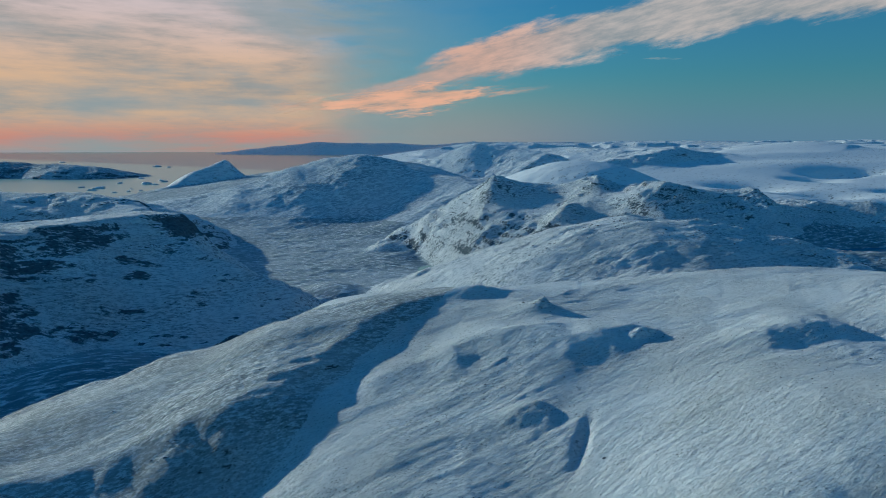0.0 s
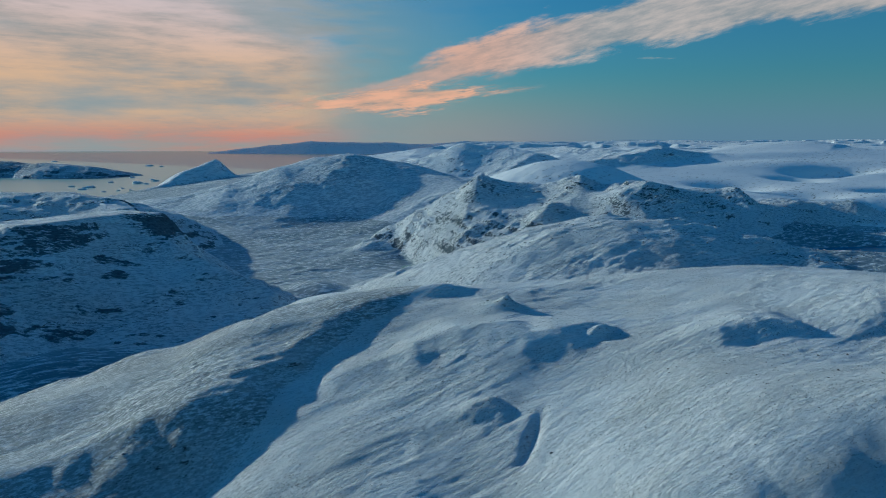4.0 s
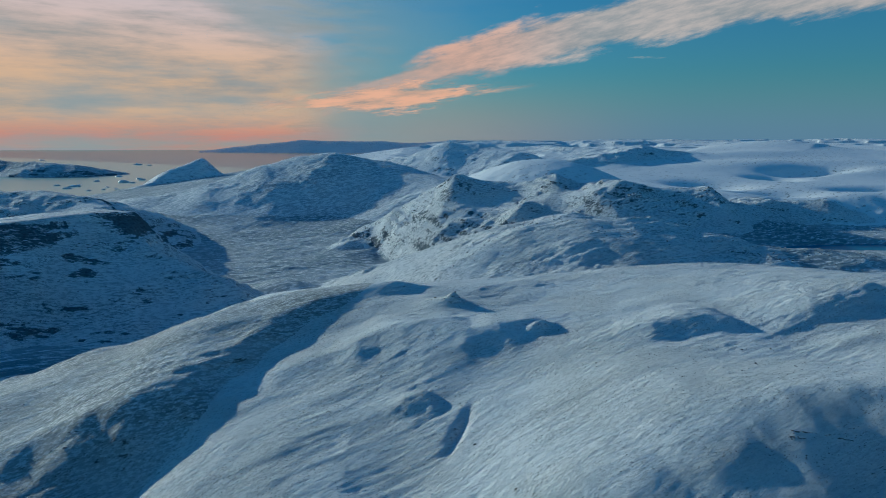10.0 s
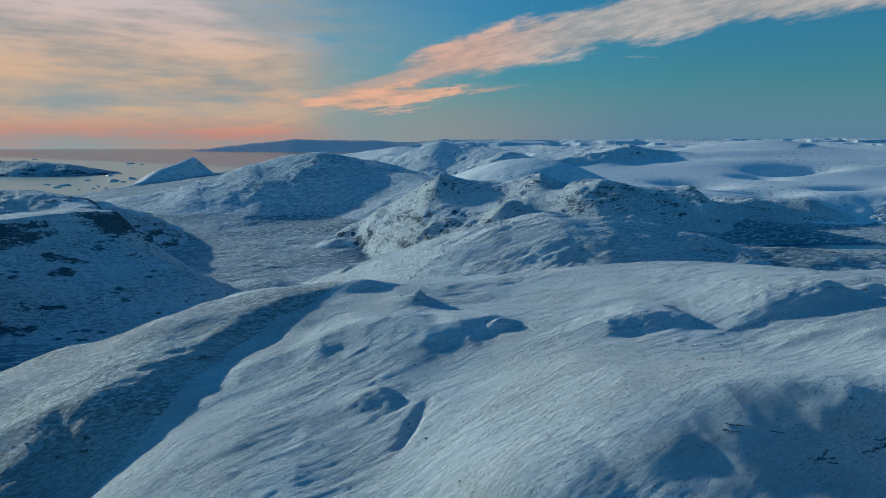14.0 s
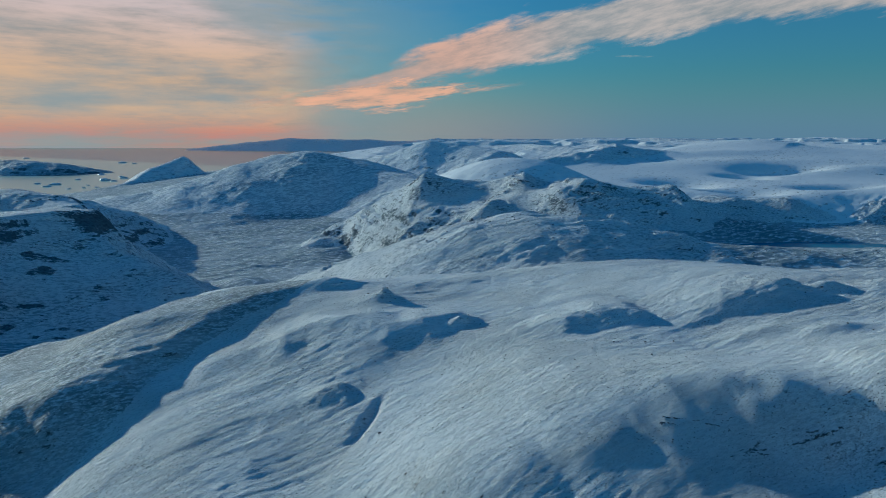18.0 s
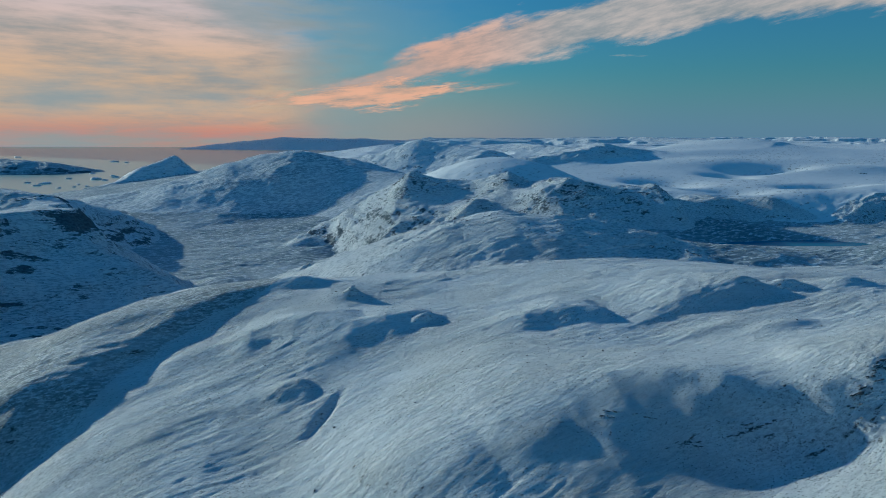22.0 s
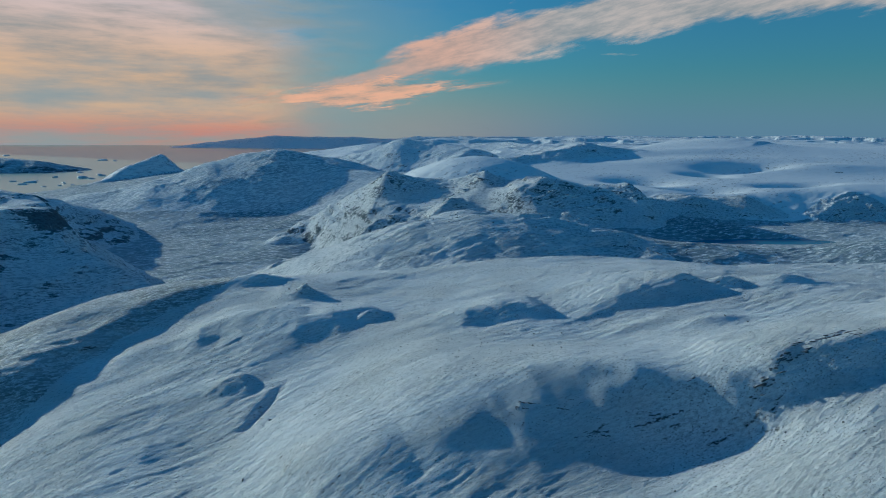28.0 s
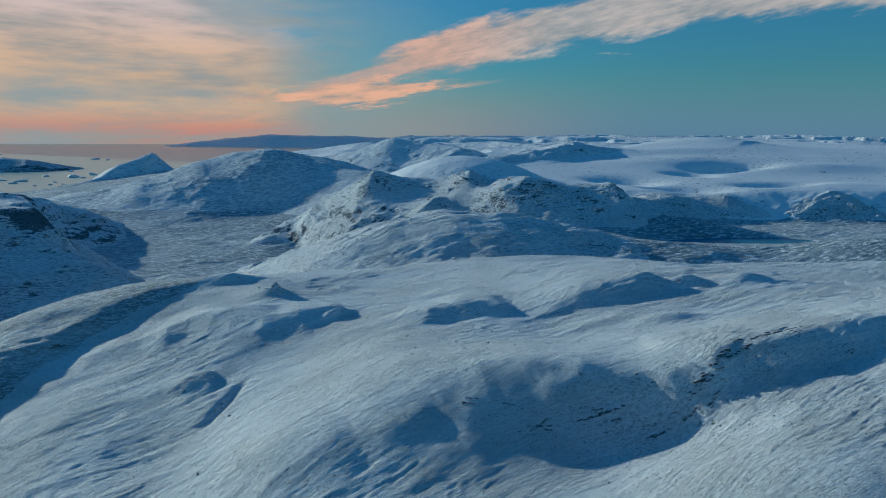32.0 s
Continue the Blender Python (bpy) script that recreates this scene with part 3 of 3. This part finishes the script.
# sea and lake
def flat_sheet(name, corners, material, label, category):
    me = bpy.data.meshes.new(name)
    me.from_pydata(corners, [], [tuple(range(len(corners)))])
    me.materials.append(material)
    return tagged(new(name, me), label, category, kind="structure")


flat_sheet("water", [(-4900, 400, 0), (3000, 400, 0), (3000, 4890, 0), (-4900, 4890, 0)], SEA, "calm fjord and open sea reflecting the evening sky", "sea")
flat_sheet("lake", [(254 + 60 * math.cos(k * math.pi / 16), 359 + 22 * math.sin(k * math.pi / 16), 22.4) for k in range(32)], LAKE, "dark open lake below snowy cliffs", "lake")

# ---- clouds, far behind everything ----
def cloud_sheet(name, az0, az1, el0, el1, label, radius=4860.0):
    """A piece of the far sky dome between two bearings and two heights (degrees), with u and v running over it."""
    me = bpy.data.meshes.new(name)
    nu, nv = 64, 24
    verts, faces, uvs = [], [], []
    for j in range(nv + 1):
        for i in range(nu + 1):
            a = radians(az0 + (az1 - az0) * i / nu)
            e = radians(el0 + (el1 - el0) * j / nv)
            verts.append((30 + radius * math.sin(a) * math.cos(e), radius * math.cos(a) * math.cos(e), 80 + radius * math.sin(e)))
    for j in range(nv):
        for i in range(nu):
            k = j * (nu + 1) + i
            faces.append((k, k + 1, k + nu + 2, k + nu + 1))
    me.from_pydata(verts, [], faces)
    layer = me.uv_layers.new(name="UVMap")
    for loop in me.loops:
        i, j = loop.vertex_index % (nu + 1), loop.vertex_index // (nu + 1)
        layer.data[loop.index].uv = (az0 + (az1 - az0) * i / nu, el0 + (el1 - el0) * j / nv)
    ob = tagged(new(name, me), label, "cloud")
    return ob


class Web:
    """Short hand for node sums."""

    def __init__(self, m):
        self.n, self.l = m.node_tree.nodes, m.node_tree.links

    def op(self, kind, a, b=0.0, c=None):
        m = self.n.new("ShaderNodeMath")
        m.operation = kind
        for i, v in enumerate((a, b) if c is None else (a, b, c)):
            if isinstance(v, (int, float)):
                m.inputs[i].default_value = v
            else:
                self.l.new(v, m.inputs[i])
        return m.outputs[0]

    def smooth(self, v, lo, hi, out_lo=0.0, out_hi=1.0):
        m = self.n.new("ShaderNodeMapRange")
        m.interpolation_type = 'SMOOTHSTEP'
        self.l.new(v, m.inputs[0])
        for i, k in ((1, lo), (2, hi), (3, out_lo), (4, out_hi)):
            m.inputs[i].default_value = k
        return m.outputs[0]

    def noise(self, u, v, su, sv, detail=6, rough=0.6, w=0.0):
        c = self.n.new("ShaderNodeCombineXYZ")
        self.l.new(self.op('MULTIPLY', u, su), c.inputs[0])
        self.l.new(self.op('MULTIPLY', v, sv), c.inputs[1])
        c.inputs[2].default_value = w
        t = self.n.new("ShaderNodeTexNoise")
        t.inputs["Scale"].default_value, t.inputs["Detail"].default_value, t.inputs["Roughness"].default_value = 1.0, detail, rough
        self.l.new(c.outputs[0], t.inputs["Vector"])
        return t.outputs["Fac"]

    def mix(self, k, a, b):
        m = self.n.new("ShaderNodeMix")
        m.data_type = 'RGBA'
        for i, v in ((0, k), (6, a), (7, b)):
            if isinstance(v, (int, float, tuple)):
                m.inputs[i].default_value = v
            else:
                self.l.new(v, m.inputs[i])
        return m.outputs[2]


def cloud_material(name):
    m = bpy.data.materials.new(name)
    m.use_nodes = True
    m.node_tree.nodes.clear()
    w = Web(m)
    uv = w.n.new("ShaderNodeUVMap")
    uv.uv_map = "UVMap"
    sp = w.n.new("ShaderNodeSeparateXYZ")
    w.l.new(uv.outputs[0], sp.inputs[0])
    return m, w, sp.outputs[0], sp.outputs[1]


def finish_cloud(m, w, colour, cover, glow):
    em, tr, mx, out = (w.n.new("ShaderNode" + k) for k in ("Emission", "BsdfTransparent", "MixShader", "OutputMaterial"))
    w.l.new(colour, em.inputs[0])
    em.inputs[1].default_value = glow
    w.l.new(cover, mx.inputs[0])
    w.l.new(tr.outputs[0], mx.inputs[1])
    w.l.new(em.outputs[0], mx.inputs[2])
    w.l.new(mx.outputs[0], out.inputs[0])


# the wide sunset veil
veil = cloud_sheet("cloud_veil", -41, -1, -0.95, 11.7, "wide thin sunset cloud veil glowing peach and pink")
m, w, u, v = cloud_material("cloud_veil")
wisp = w.noise(u, v, 0.07, 0.36, 7, 0.58)
wisp2 = w.noise(u, v, 0.20, 1.3, 8, 0.60, 5.0)
edge = w.op('ADD', u, w.op('MULTIPLY', w.op('SUBTRACT', wisp, 0.5), 9.0))
edge = w.op('ADD', edge, w.op('MULTIPLY', w.op('SUBTRACT', wisp2, 0.5), 14.0))
cover = w.smooth(edge, -3.5, -13.0)
warm = w.mix(w.smooth(v, -0.2, 2.3), (0.64, 0.22, 0.17, 1), (0.78, 0.42, 0.25, 1))
warm = w.mix(w.smooth(v, 4.0, 11.0), warm, (0.74, 0.50, 0.48, 1))
dim = w.smooth(w.op('ADD', w.op('MULTIPLY', wisp, 0.6), w.op('MULTIPLY', wisp2, 0.4)), 0.34, 0.62)
colour = w.mix(dim, (0.36, 0.29, 0.27, 1), warm)
blot = w.noise(u, v, 0.05, 0.22, 5, 0.55, 12.0)
colour = w.mix(w.smooth(blot, 0.44, 0.68, 0.0, 0.8), colour, (0.30, 0.31, 0.33, 1))
finish_cloud(m, w, colour, w.op('MULTIPLY', cover, w.smooth(v, -0.9, 0.3, 0.9, 0.96)), 1.1)
veil.data.materials.append(m)

# its thin grey edge that trails off over the blue
edge_part = cloud_sheet("thin_edge", -22, 26, -0.5, 13.5, "thin blue-grey edge of the veil", 4850.0)
del edge_part["category"]
edge_part.parent = veil
m, w, u, v = cloud_material("cloud_edge")
soft = w.noise(u, v, 0.05, 0.16, 6, 0.6, 21.0)
streaky = w.noise(u, v, 0.12, 0.9, 7, 0.6, 8.0)
reach = w.op('ADD', w.op('ADD', u, w.op('MULTIPLY', w.op('SUBTRACT', soft, 0.5), 16.0)), w.op('MULTIPLY', w.op('SUBTRACT', streaky, 0.5), 5.0))
cover = w.op('MULTIPLY', w.op('MULTIPLY', w.smooth(reach, 9.0, -9.0), w.smooth(u, -13.0, -5.0)), w.op('MULTIPLY', w.smooth(v, 13.4, 10.0, 0.35, 1.0), w.smooth(u, 25.0, 12.0)))
finish_cloud(m, w, w.mix(streaky, (0.20, 0.30, 0.35, 1), (0.34, 0.36, 0.36, 1)), w.op('MULTIPLY', cover, 0.62), 1.0)
edge_part.data.materials.append(m)

# the long streak across the blue
streak = cloud_sheet("cloud_streak", -20, 42, 0.5, 14.5, "long feathered streak cloud, peach at its low end and grey above")
m, w, u, v = cloud_material("cloud_streak")
turn = radians(13.0)
along = w.op('ADD', w.op('MULTIPLY', u, math.cos(turn)), w.op('MULTIPLY', v, math.sin(turn)))
across = w.op('SUBTRACT', w.op('MULTIPLY', v, math.cos(turn)), w.op('MULTIPLY', u, math.sin(turn)))
feather = w.noise(along, across, 0.17, 0.62, 7, 0.6, 2.0)
fleck = w.noise(along, across, 0.55, 2.4, 7, 0.62, 9.0)
mid_line = w.op('ADD', w.op('ADD', 5.75, w.op('MULTIPLY', u, 0.29)), w.op('MULTIPLY', w.op('MULTIPLY', u, u), -0.0042))
off = w.op('SUBTRACT', v, mid_line)
half = w.smooth(u, -12.0, 8.0, 0.15, 1.62)
ragged = w.op('ADD', w.op('MULTIPLY', w.op('SUBTRACT', feather, 0.5), 3.4), w.op('MULTIPLY', w.op('SUBTRACT', fleck, 0.5), 1.1))
body = w.op('SUBTRACT', half, w.op('ABSOLUTE', off))
cover = w.op('MULTIPLY', w.smooth(w.op('ADD', body, ragged), -0.55, 0.5), w.smooth(u, -13.0, -5.0))
shade = w.smooth(w.op('ADD', w.op('MULTIPLY', feather, 0.6), w.op('MULTIPLY', fleck, 0.4)), 0.35, 0.65)
high = w.mix(shade, (0.29, 0.27, 0.28, 1), (0.58, 0.43, 0.39, 1))
lowc = w.mix(shade, (0.54, 0.29, 0.22, 1), (0.92, 0.40, 0.26, 1))
colour = w.mix(w.smooth(u, -2.0, 14.0), lowc, high)
finish_cloud(m, w, colour, w.op('MULTIPLY', cover, 0.93), 1.15)
streak.data.materials.append(m)

# the low ragged tongue that hangs below the streak
tongue = cloud_sheet("tongue", -17, 16, 0.5, 7.5, "ragged peach wisps hanging below the streak", 4840.0)
del tongue["category"]
tongue.parent = streak
m, w, u, v = cloud_material("cloud_tongue")
turn = radians(7.0)
along = w.op('ADD', w.op('MULTIPLY', u, math.cos(turn)), w.op('MULTIPLY', v, math.sin(turn)))
across = w.op('SUBTRACT', w.op('MULTIPLY', v, math.cos(turn)), w.op('MULTIPLY', u, math.sin(turn)))
feather = w.noise(along, across, 0.20, 1.3, 8, 0.62, 3.0)
fleck = w.noise(along, across, 0.7, 4.6, 7, 0.66, 7.0)
off = w.op('SUBTRACT', v, w.op('ADD', 3.75, w.op('MULTIPLY', u, 0.085)))
half = w.op('MULTIPLY', w.smooth(u, -15.0, -2.0, 0.3, 1.35), w.smooth(u, 7.0, -5.0, 0.05, 1.0))
ragged = w.op('ADD', w.op('MULTIPLY', w.op('SUBTRACT', feather, 0.5), 3.0), w.op('MULTIPLY', w.op('SUBTRACT', fleck, 0.5), 2.2))
cover = w.op('MULTIPLY', w.smooth(w.op('ADD', w.op('SUBTRACT', half, w.op('ABSOLUTE', off)), ragged), -0.2, 0.7), w.op('MULTIPLY', w.smooth(u, -17.0, -9.0), w.smooth(u, 9.0, 3.0)))
finish_cloud(m, w, w.mix(w.smooth(feather, 0.35, 0.65), (0.52, 0.31, 0.24, 1), (0.92, 0.42, 0.27, 1)), w.op('MULTIPLY', cover, 0.9), 1.1)
tongue.data.materials.append(m)

# pale band over the far horizon
haze = cloud_sheet("horizon_haze", -24, 46, -0.9, 6.0, "thin pinkish haze band along the far horizon", 4880.0)
m, w, u, v = cloud_material("horizon_haze")
cover = w.op('MULTIPLY', w.smooth(v, 6.0, 0.0, 0.0, 0.66), w.smooth(u, -24.0, -6.0))
colour = w.mix(w.smooth(u, -6.0, 22.0), (0.48, 0.34, 0.35, 1), (0.17, 0.27, 0.44, 1))
finish_cloud(m, w, colour, cover, 0.95)
haze.data.materials.append(m)

# a lone small wisp
lone = cloud_sheet("cloud_wisp", 13.0, 21.5, 5.4, 7.6, "small faint wisp of cloud in the clear sky")
m, w, u, v = cloud_material("cloud_wisp")
fray = w.noise(u, v, 0.5, 2.6, 6, 0.6, 4.0)
ring = w.op('ADD', w.op('POWER', w.op('MULTIPLY', w.op('SUBTRACT', u, 17.0), 0.42), 2.0), w.op('POWER', w.op('MULTIPLY', w.op('SUBTRACT', v, 6.55), 4.2), 2.0))
cover = w.op('MULTIPLY', w.smooth(w.op('SUBTRACT', fray, w.op('MULTIPLY', ring, 0.4)), 0.38, 0.62), 0.45)
finish_cloud(m, w, w.mix(fray, (0.42, 0.38, 0.34, 1), (0.60, 0.50, 0.44, 1)), cover, 1.0)
lone.data.materials.append(m)


# ---- rock, stones and icebergs ----
rng = random.Random(11)


def ground_at(points):
    """The height of the land at many (x, y)."""
    a = np.array(points, dtype=float).reshape(-1, 2)
    order = np.argsort(a[:, 1])
    z = np.zeros(len(a))
    zs, _, _ = relief(a[order, 0][:, None], a[order, 1][:, None])
    z[order] = zs[:, 0]
    return z


def slab_mesh(name, seed, material, flat=0.35, count=14):
    """An angular block of about one metre, longer than wide, with broken faces."""
    r = random.Random(seed)
    bm = bmesh.new()
    for i in range(count):
        a, e = r.uniform(0, 2 * math.pi), r.uniform(-0.5, 1.2)
        k = r.uniform(0.75, 1.0)
        bm.verts.new((0.5 * k * math.cos(a) * math.cos(e), 0.27 * k * math.sin(a) * math.cos(e), flat * k * math.sin(e)))
    bmesh.ops.convex_hull(bm, input=bm.verts[:])
    bmesh.ops.delete(bm, geom=[v for v in bm.verts if not v.link_faces], context='VERTS')
    me = bpy.data.meshes.new(name)
    bm.to_mesh(me)
    bm.free()
    me.materials.append(material)
    return me


SLABS = [slab_mesh("rock_ledge", 20 + i, STONE) for i in range(8)]
SLABS_SNOWY = [slab_mesh("rock_ledge", 40 + i, STONE_SNOWY) for i in range(8)]
BOULDERS = [slab_mesh("boulder", 60 + i, STONE, 0.42, 18) for i in range(8)]
HOST = {o.name: o for o in scene.objects}


def ledges(host, meshes, lines, name="rock_ledge", sunk=0.10, tall=0.6):
    """Broken rock ledges on a hill, strung along short lines. Each entry: ends x, y, x, y, how many, spread across, least and most length."""
    spots = []
    for x0, y0, x1, y1, n, across, small, large in lines:
        bearing = math.degrees(math.atan2(y1 - y0, x1 - x0))
        long = math.hypot(x1 - x0, y1 - y0)
        c, s = math.cos(radians(bearing)), math.sin(radians(bearing))
        for k in range(max(2, n // 7)):
            start, off = rng.uniform(0, long), rng.gauss(0, across)
            run = rng.uniform(0.12, 0.4) * long + large
            for i in range(7):
                u, v = min(max(start + rng.uniform(-0.5, 0.5) * run, -0.05 * long), 1.05 * long), off + rng.gauss(0, 0.10 * across + 0.12 * small)
                size = small + (large - small) * rng.random() ** 2.0
                spots.append((x0 + c * u - s * v, y0 + s * u + c * v, size, bearing + rng.gauss(0, 9)))
    heights = ground_at([(s[0], s[1]) for s in spots])
    for (x, y, size, turn), z in zip(spots, heights):
        ob = new(name, rng.choice(meshes))
        ob.matrix_world = pose(x, y, z - sunk * size * 0.6, rng.gauss(0, 8), rng.gauss(0, 8), turn + rng.gauss(0, 25) * sunk * 10) @ Matrix.Diagonal((size * 1.25, size * rng.uniform(0.5, 0.9), size * tall * rng.uniform(0.6, 1.05), 1))
        ob.parent = HOST[host]


# the shaded flank of the near knoll
ledges("rocky_knoll", SLABS, [
    (105, 79, 114, 84, 63, 0.45, 0.4, 2.0), (114, 84, 128, 91, 56, 0.6, 0.4, 1.8), (88, 79, 95, 80.5, 42, 0.5, 0.3, 1.5), (78, 77, 88, 77.5, 35, 0.4, 0.2, 1.1),
    (96, 75, 100, 76.3, 21, 0.25, 0.3, 1.5), (69, 82, 79, 80, 28, 0.5, 0.2, 0.9), (106, 77, 112, 79.5, 28, 0.4, 0.3, 1.3), (95, 81, 104, 82.5, 21, 0.5, 0.2, 1.0),
    (94, 83, 100, 85, 21, 0.5, 0.2, 0.9), (117, 86, 135, 91, 35, 1.2, 0.3, 1.5), (76, 81, 85, 84, 21, 1.0, 0.15, 0.6), (84, 79, 108, 84, 28, 1.6, 0.15, 0.6)], sunk=0.03, tall=0.6)
# a bare rock tip in the ice
ledges("ice_cap", SLABS_SNOWY, [(436, 580, 450, 583, 14, 1.0, 1.5, 4.5)], sunk=0.05)
# stones along the ridge, the scarp and the knob of the plateau
ledges("snow_ridge", SLABS_SNOWY, [(-24, 150, -8, 163, 49, 1.0, 0.25, 1.0), (-60, 112, -40, 124, 70, 1.6, 0.25, 1.2), (-50, 108, -36, 120, 42, 1.6, 0.2, 0.8), (-70, 118, -40, 150, 63, 6.0, 0.2, 0.9), (-60, 140, -20, 160, 42, 4.0, 0.2, 0.8)])
ledges("rounded_hill", SLABS_SNOWY, [(136, 249, 158, 244, 84, 1.5, 0.8, 3.2), (16, 232, 36, 247, 49, 1.6, 0.6, 2.2), (40, 250, 76, 264, 35, 3.0, 0.5, 1.6), (90, 262, 128, 258, 35, 3.0, 0.5, 1.8)])
ledges("mountain_peak", SLABS_SNOWY, [(2, 452, 32, 466, 56, 1.8, 1.0, 4.0), (34, 464, 42, 460, 21, 1.5, 1.0, 3.2), (48, 460, 80, 448, 49, 1.4, 1.0, 4.0), (94, 443, 112, 438, 42, 1.4, 1.2, 4.5), (74, 432, 94, 438, 35, 2.0, 1.0, 3.5), (-28, 438, 6, 452, 49, 2.5, 0.8, 3.0)])
ledges("rocky_nunatak", SLABS_SNOWY, [(168, 415, 200, 418, 105, 2.4, 0.9, 3.4), (130, 404, 168, 414, 70, 2.4, 0.8, 3.0), (108, 397, 130, 408, 42, 1.6, 0.8, 2.8), (178, 428, 198, 428, 28, 1.0, 0.9, 2.6)])
ledges("lake_cliff", SLABS_SNOWY, [(236, 430, 258, 437, 42, 2.0, 1.0, 4.0), (268, 432, 292, 430, 35, 2.0, 1.0, 3.8), (212, 394, 240, 400, 49, 2.5, 1.0, 4.0)])
ledges("lakeside_hill", SLABS_SNOWY, [(340, 426, 362, 440, 49, 2.6, 1.0, 4.0), (368, 436, 404, 446, 63, 3.0, 1.0, 4.0)])
ledges("cliff_headland", SLABS_SNOWY, [(-137, 304, -127, 316, 63, 1.6, 1.0, 4.0), (-150, 262, -125, 292, 56, 1.4, 0.9, 3.6), (-172, 240, -150, 262, 42, 1.4, 0.9, 3.2), (-160, 236, -120, 262, 49, 1.0, 0.7, 2.6), (-112, 236, -98, 252, 49, 1.4, 0.8, 3.0), (-135, 226, -110, 244, 35, 1.2, 0.7, 2.4), (-112, 270, -80, 276, 35, 1.6, 0.7, 2.6)])
ledges("rear_headland", SLABS_SNOWY, [(-245, 458, -222, 464, 42, 2.0, 1.2, 5.0)])

# loose boulders on the plateau, each a thing of its own
spots = [(45.2, 93.2), (24.6, 157.2), (25.6, 156.4), (23.8, 156.0)]
for cx, cy, n, sx, sy in ((24, 156, 9, 2.5, 1.5), (42, 138, 12, 3.5, 1.5), (62, 112, 20, 14, 6), (30, 96, 18, 12, 7), (75, 108, 18, 10, 5), (12, 126, 16, 8, 3), (55, 86, 10, 8, 4), (120, 70, 26, 12, 4), (110, 122, 14, 14, 4), (128, 150, 12, 8, 3)):
    spots += [(rng.gauss(cx, sx), rng.gauss(cy, sy)) for i in range(n)]
for (x, y), z in zip(spots, ground_at(spots)):
    size = 0.16 + 0.55 * rng.random() ** 2.8
    ob = tagged(new("boulder", rng.choice(BOULDERS)), "small dark boulder half sunk in the plateau snow", "boulder", "boulders on the plateau")
    ob.matrix_world = pose(x, y, z, rng.gauss(0, 10), rng.gauss(0, 10), rng.uniform(0, 360)) @ Matrix.Diagonal((size, size * rng.uniform(0.8, 1.4), size * rng.uniform(0.7, 1.2), 1))

# countless small stones
def stones(name, spots, label, small, large, seed):
    r = random.Random(seed)
    base = BOULDERS[0]
    bv = np.array([v.co[:] for v in base.vertices])
    bf = [tuple(p.vertices) for p in base.polygons]
    heights = ground_at(spots)
    verts, faces = [], []
    for (x, y), z in zip(spots, heights):
        s = small + (large - small) * r.random() ** 3
        a = r.uniform(0, 6.28)
        k = len(verts)
        c, n = math.cos(a), math.sin(a)
        for vx, vy, vz in bv * s:
            verts.append((x + c * vx - n * vy * 1.4, y + n * vx + c * vy * 1.4, z + vz))
        faces += [tuple(i + k for i in f) for f in bf]
    me = bpy.data.meshes.new(name)
    me.from_pydata(verts, [], faces)
    me.materials.append(STONE_SNOWY)
    return tagged(new(name, me), label, "stones", kind="stuff")


pebbles = []
for cx, cy, n, sx, sy in ((-45, 140, 900, 22, 12), (-60, 112, 500, 14, 7), (12, 128, 500, 12, 5), (30, 145, 400, 20, 8), (60, 100, 700, 18, 9), (20, 98, 500, 16, 7), (90, 78, 700, 14, 3.5), (112, 83, 500, 12, 2.5), (120, 68, 700, 14, 5), (75, 130, 400, 16, 6), (120, 140, 400, 20, 9)):
    pebbles += [(rng.gauss(cx, sx), rng.gauss(cy, sy)) for i in range(n)]
stones("small_stones", pebbles, "countless small dark stones poking through the snow", 0.06, 0.36, 3)
rubble = []
for cx, cy, n, sx, sy in ((80, 262, 160, 34, 9), (30, 250, 100, 14, 9), (20, 455, 350, 30, 9), (170, 412, 500, 28, 7), (-120, 262, 250, 34, 24), (250, 420, 500, 34, 14), (375, 435, 500, 30, 10), (190, 258, 500, 40, 18), (-10, 400, 250, 50, 40)):
    rubble += [(rng.gauss(cx, sx), rng.gauss(cy, sy)) for i in range(n)]
stones("rubble", rubble, "scattered dark rubble on the farther slopes", 0.25, 1.1, 4)

# icebergs in the fjord
BERGS = [slab_mesh("iceberg", 80 + i, BERG, 0.26, 22) for i in range(6)]
for i, (x, y, size) in enumerate(((-560, 1063, 20), (-504, 1020, 13), (-493, 1044, 11), (-479, 1057, 10), (-543, 1220, 26), (-519, 1206, 20), (-537, 1288, 18), (-600, 1240, 16), (-860, 2014, 34), (-808, 1978, 18), (-609, 1125, 16), (-630, 1397, 22), (-520, 1110, 9), (-509, 1092, 8), (-570, 1105, 24), (-585, 1150, 12), (-1338, 2356, 30), (-560, 1330, 16))):
    ob = tagged(new("iceberg", BERGS[i % 6]), "small pale iceberg afloat on the calm fjord", "iceberg", "icebergs in the fjord")
    ob.matrix_world = pose(x, y, -0.4, rng.gauss(0, 4), rng.gauss(0, 4), rng.uniform(-30, 30)) @ Matrix.Diagonal((size, size * rng.uniform(0.8, 1.6), size * rng.uniform(0.5, 0.9), 1))
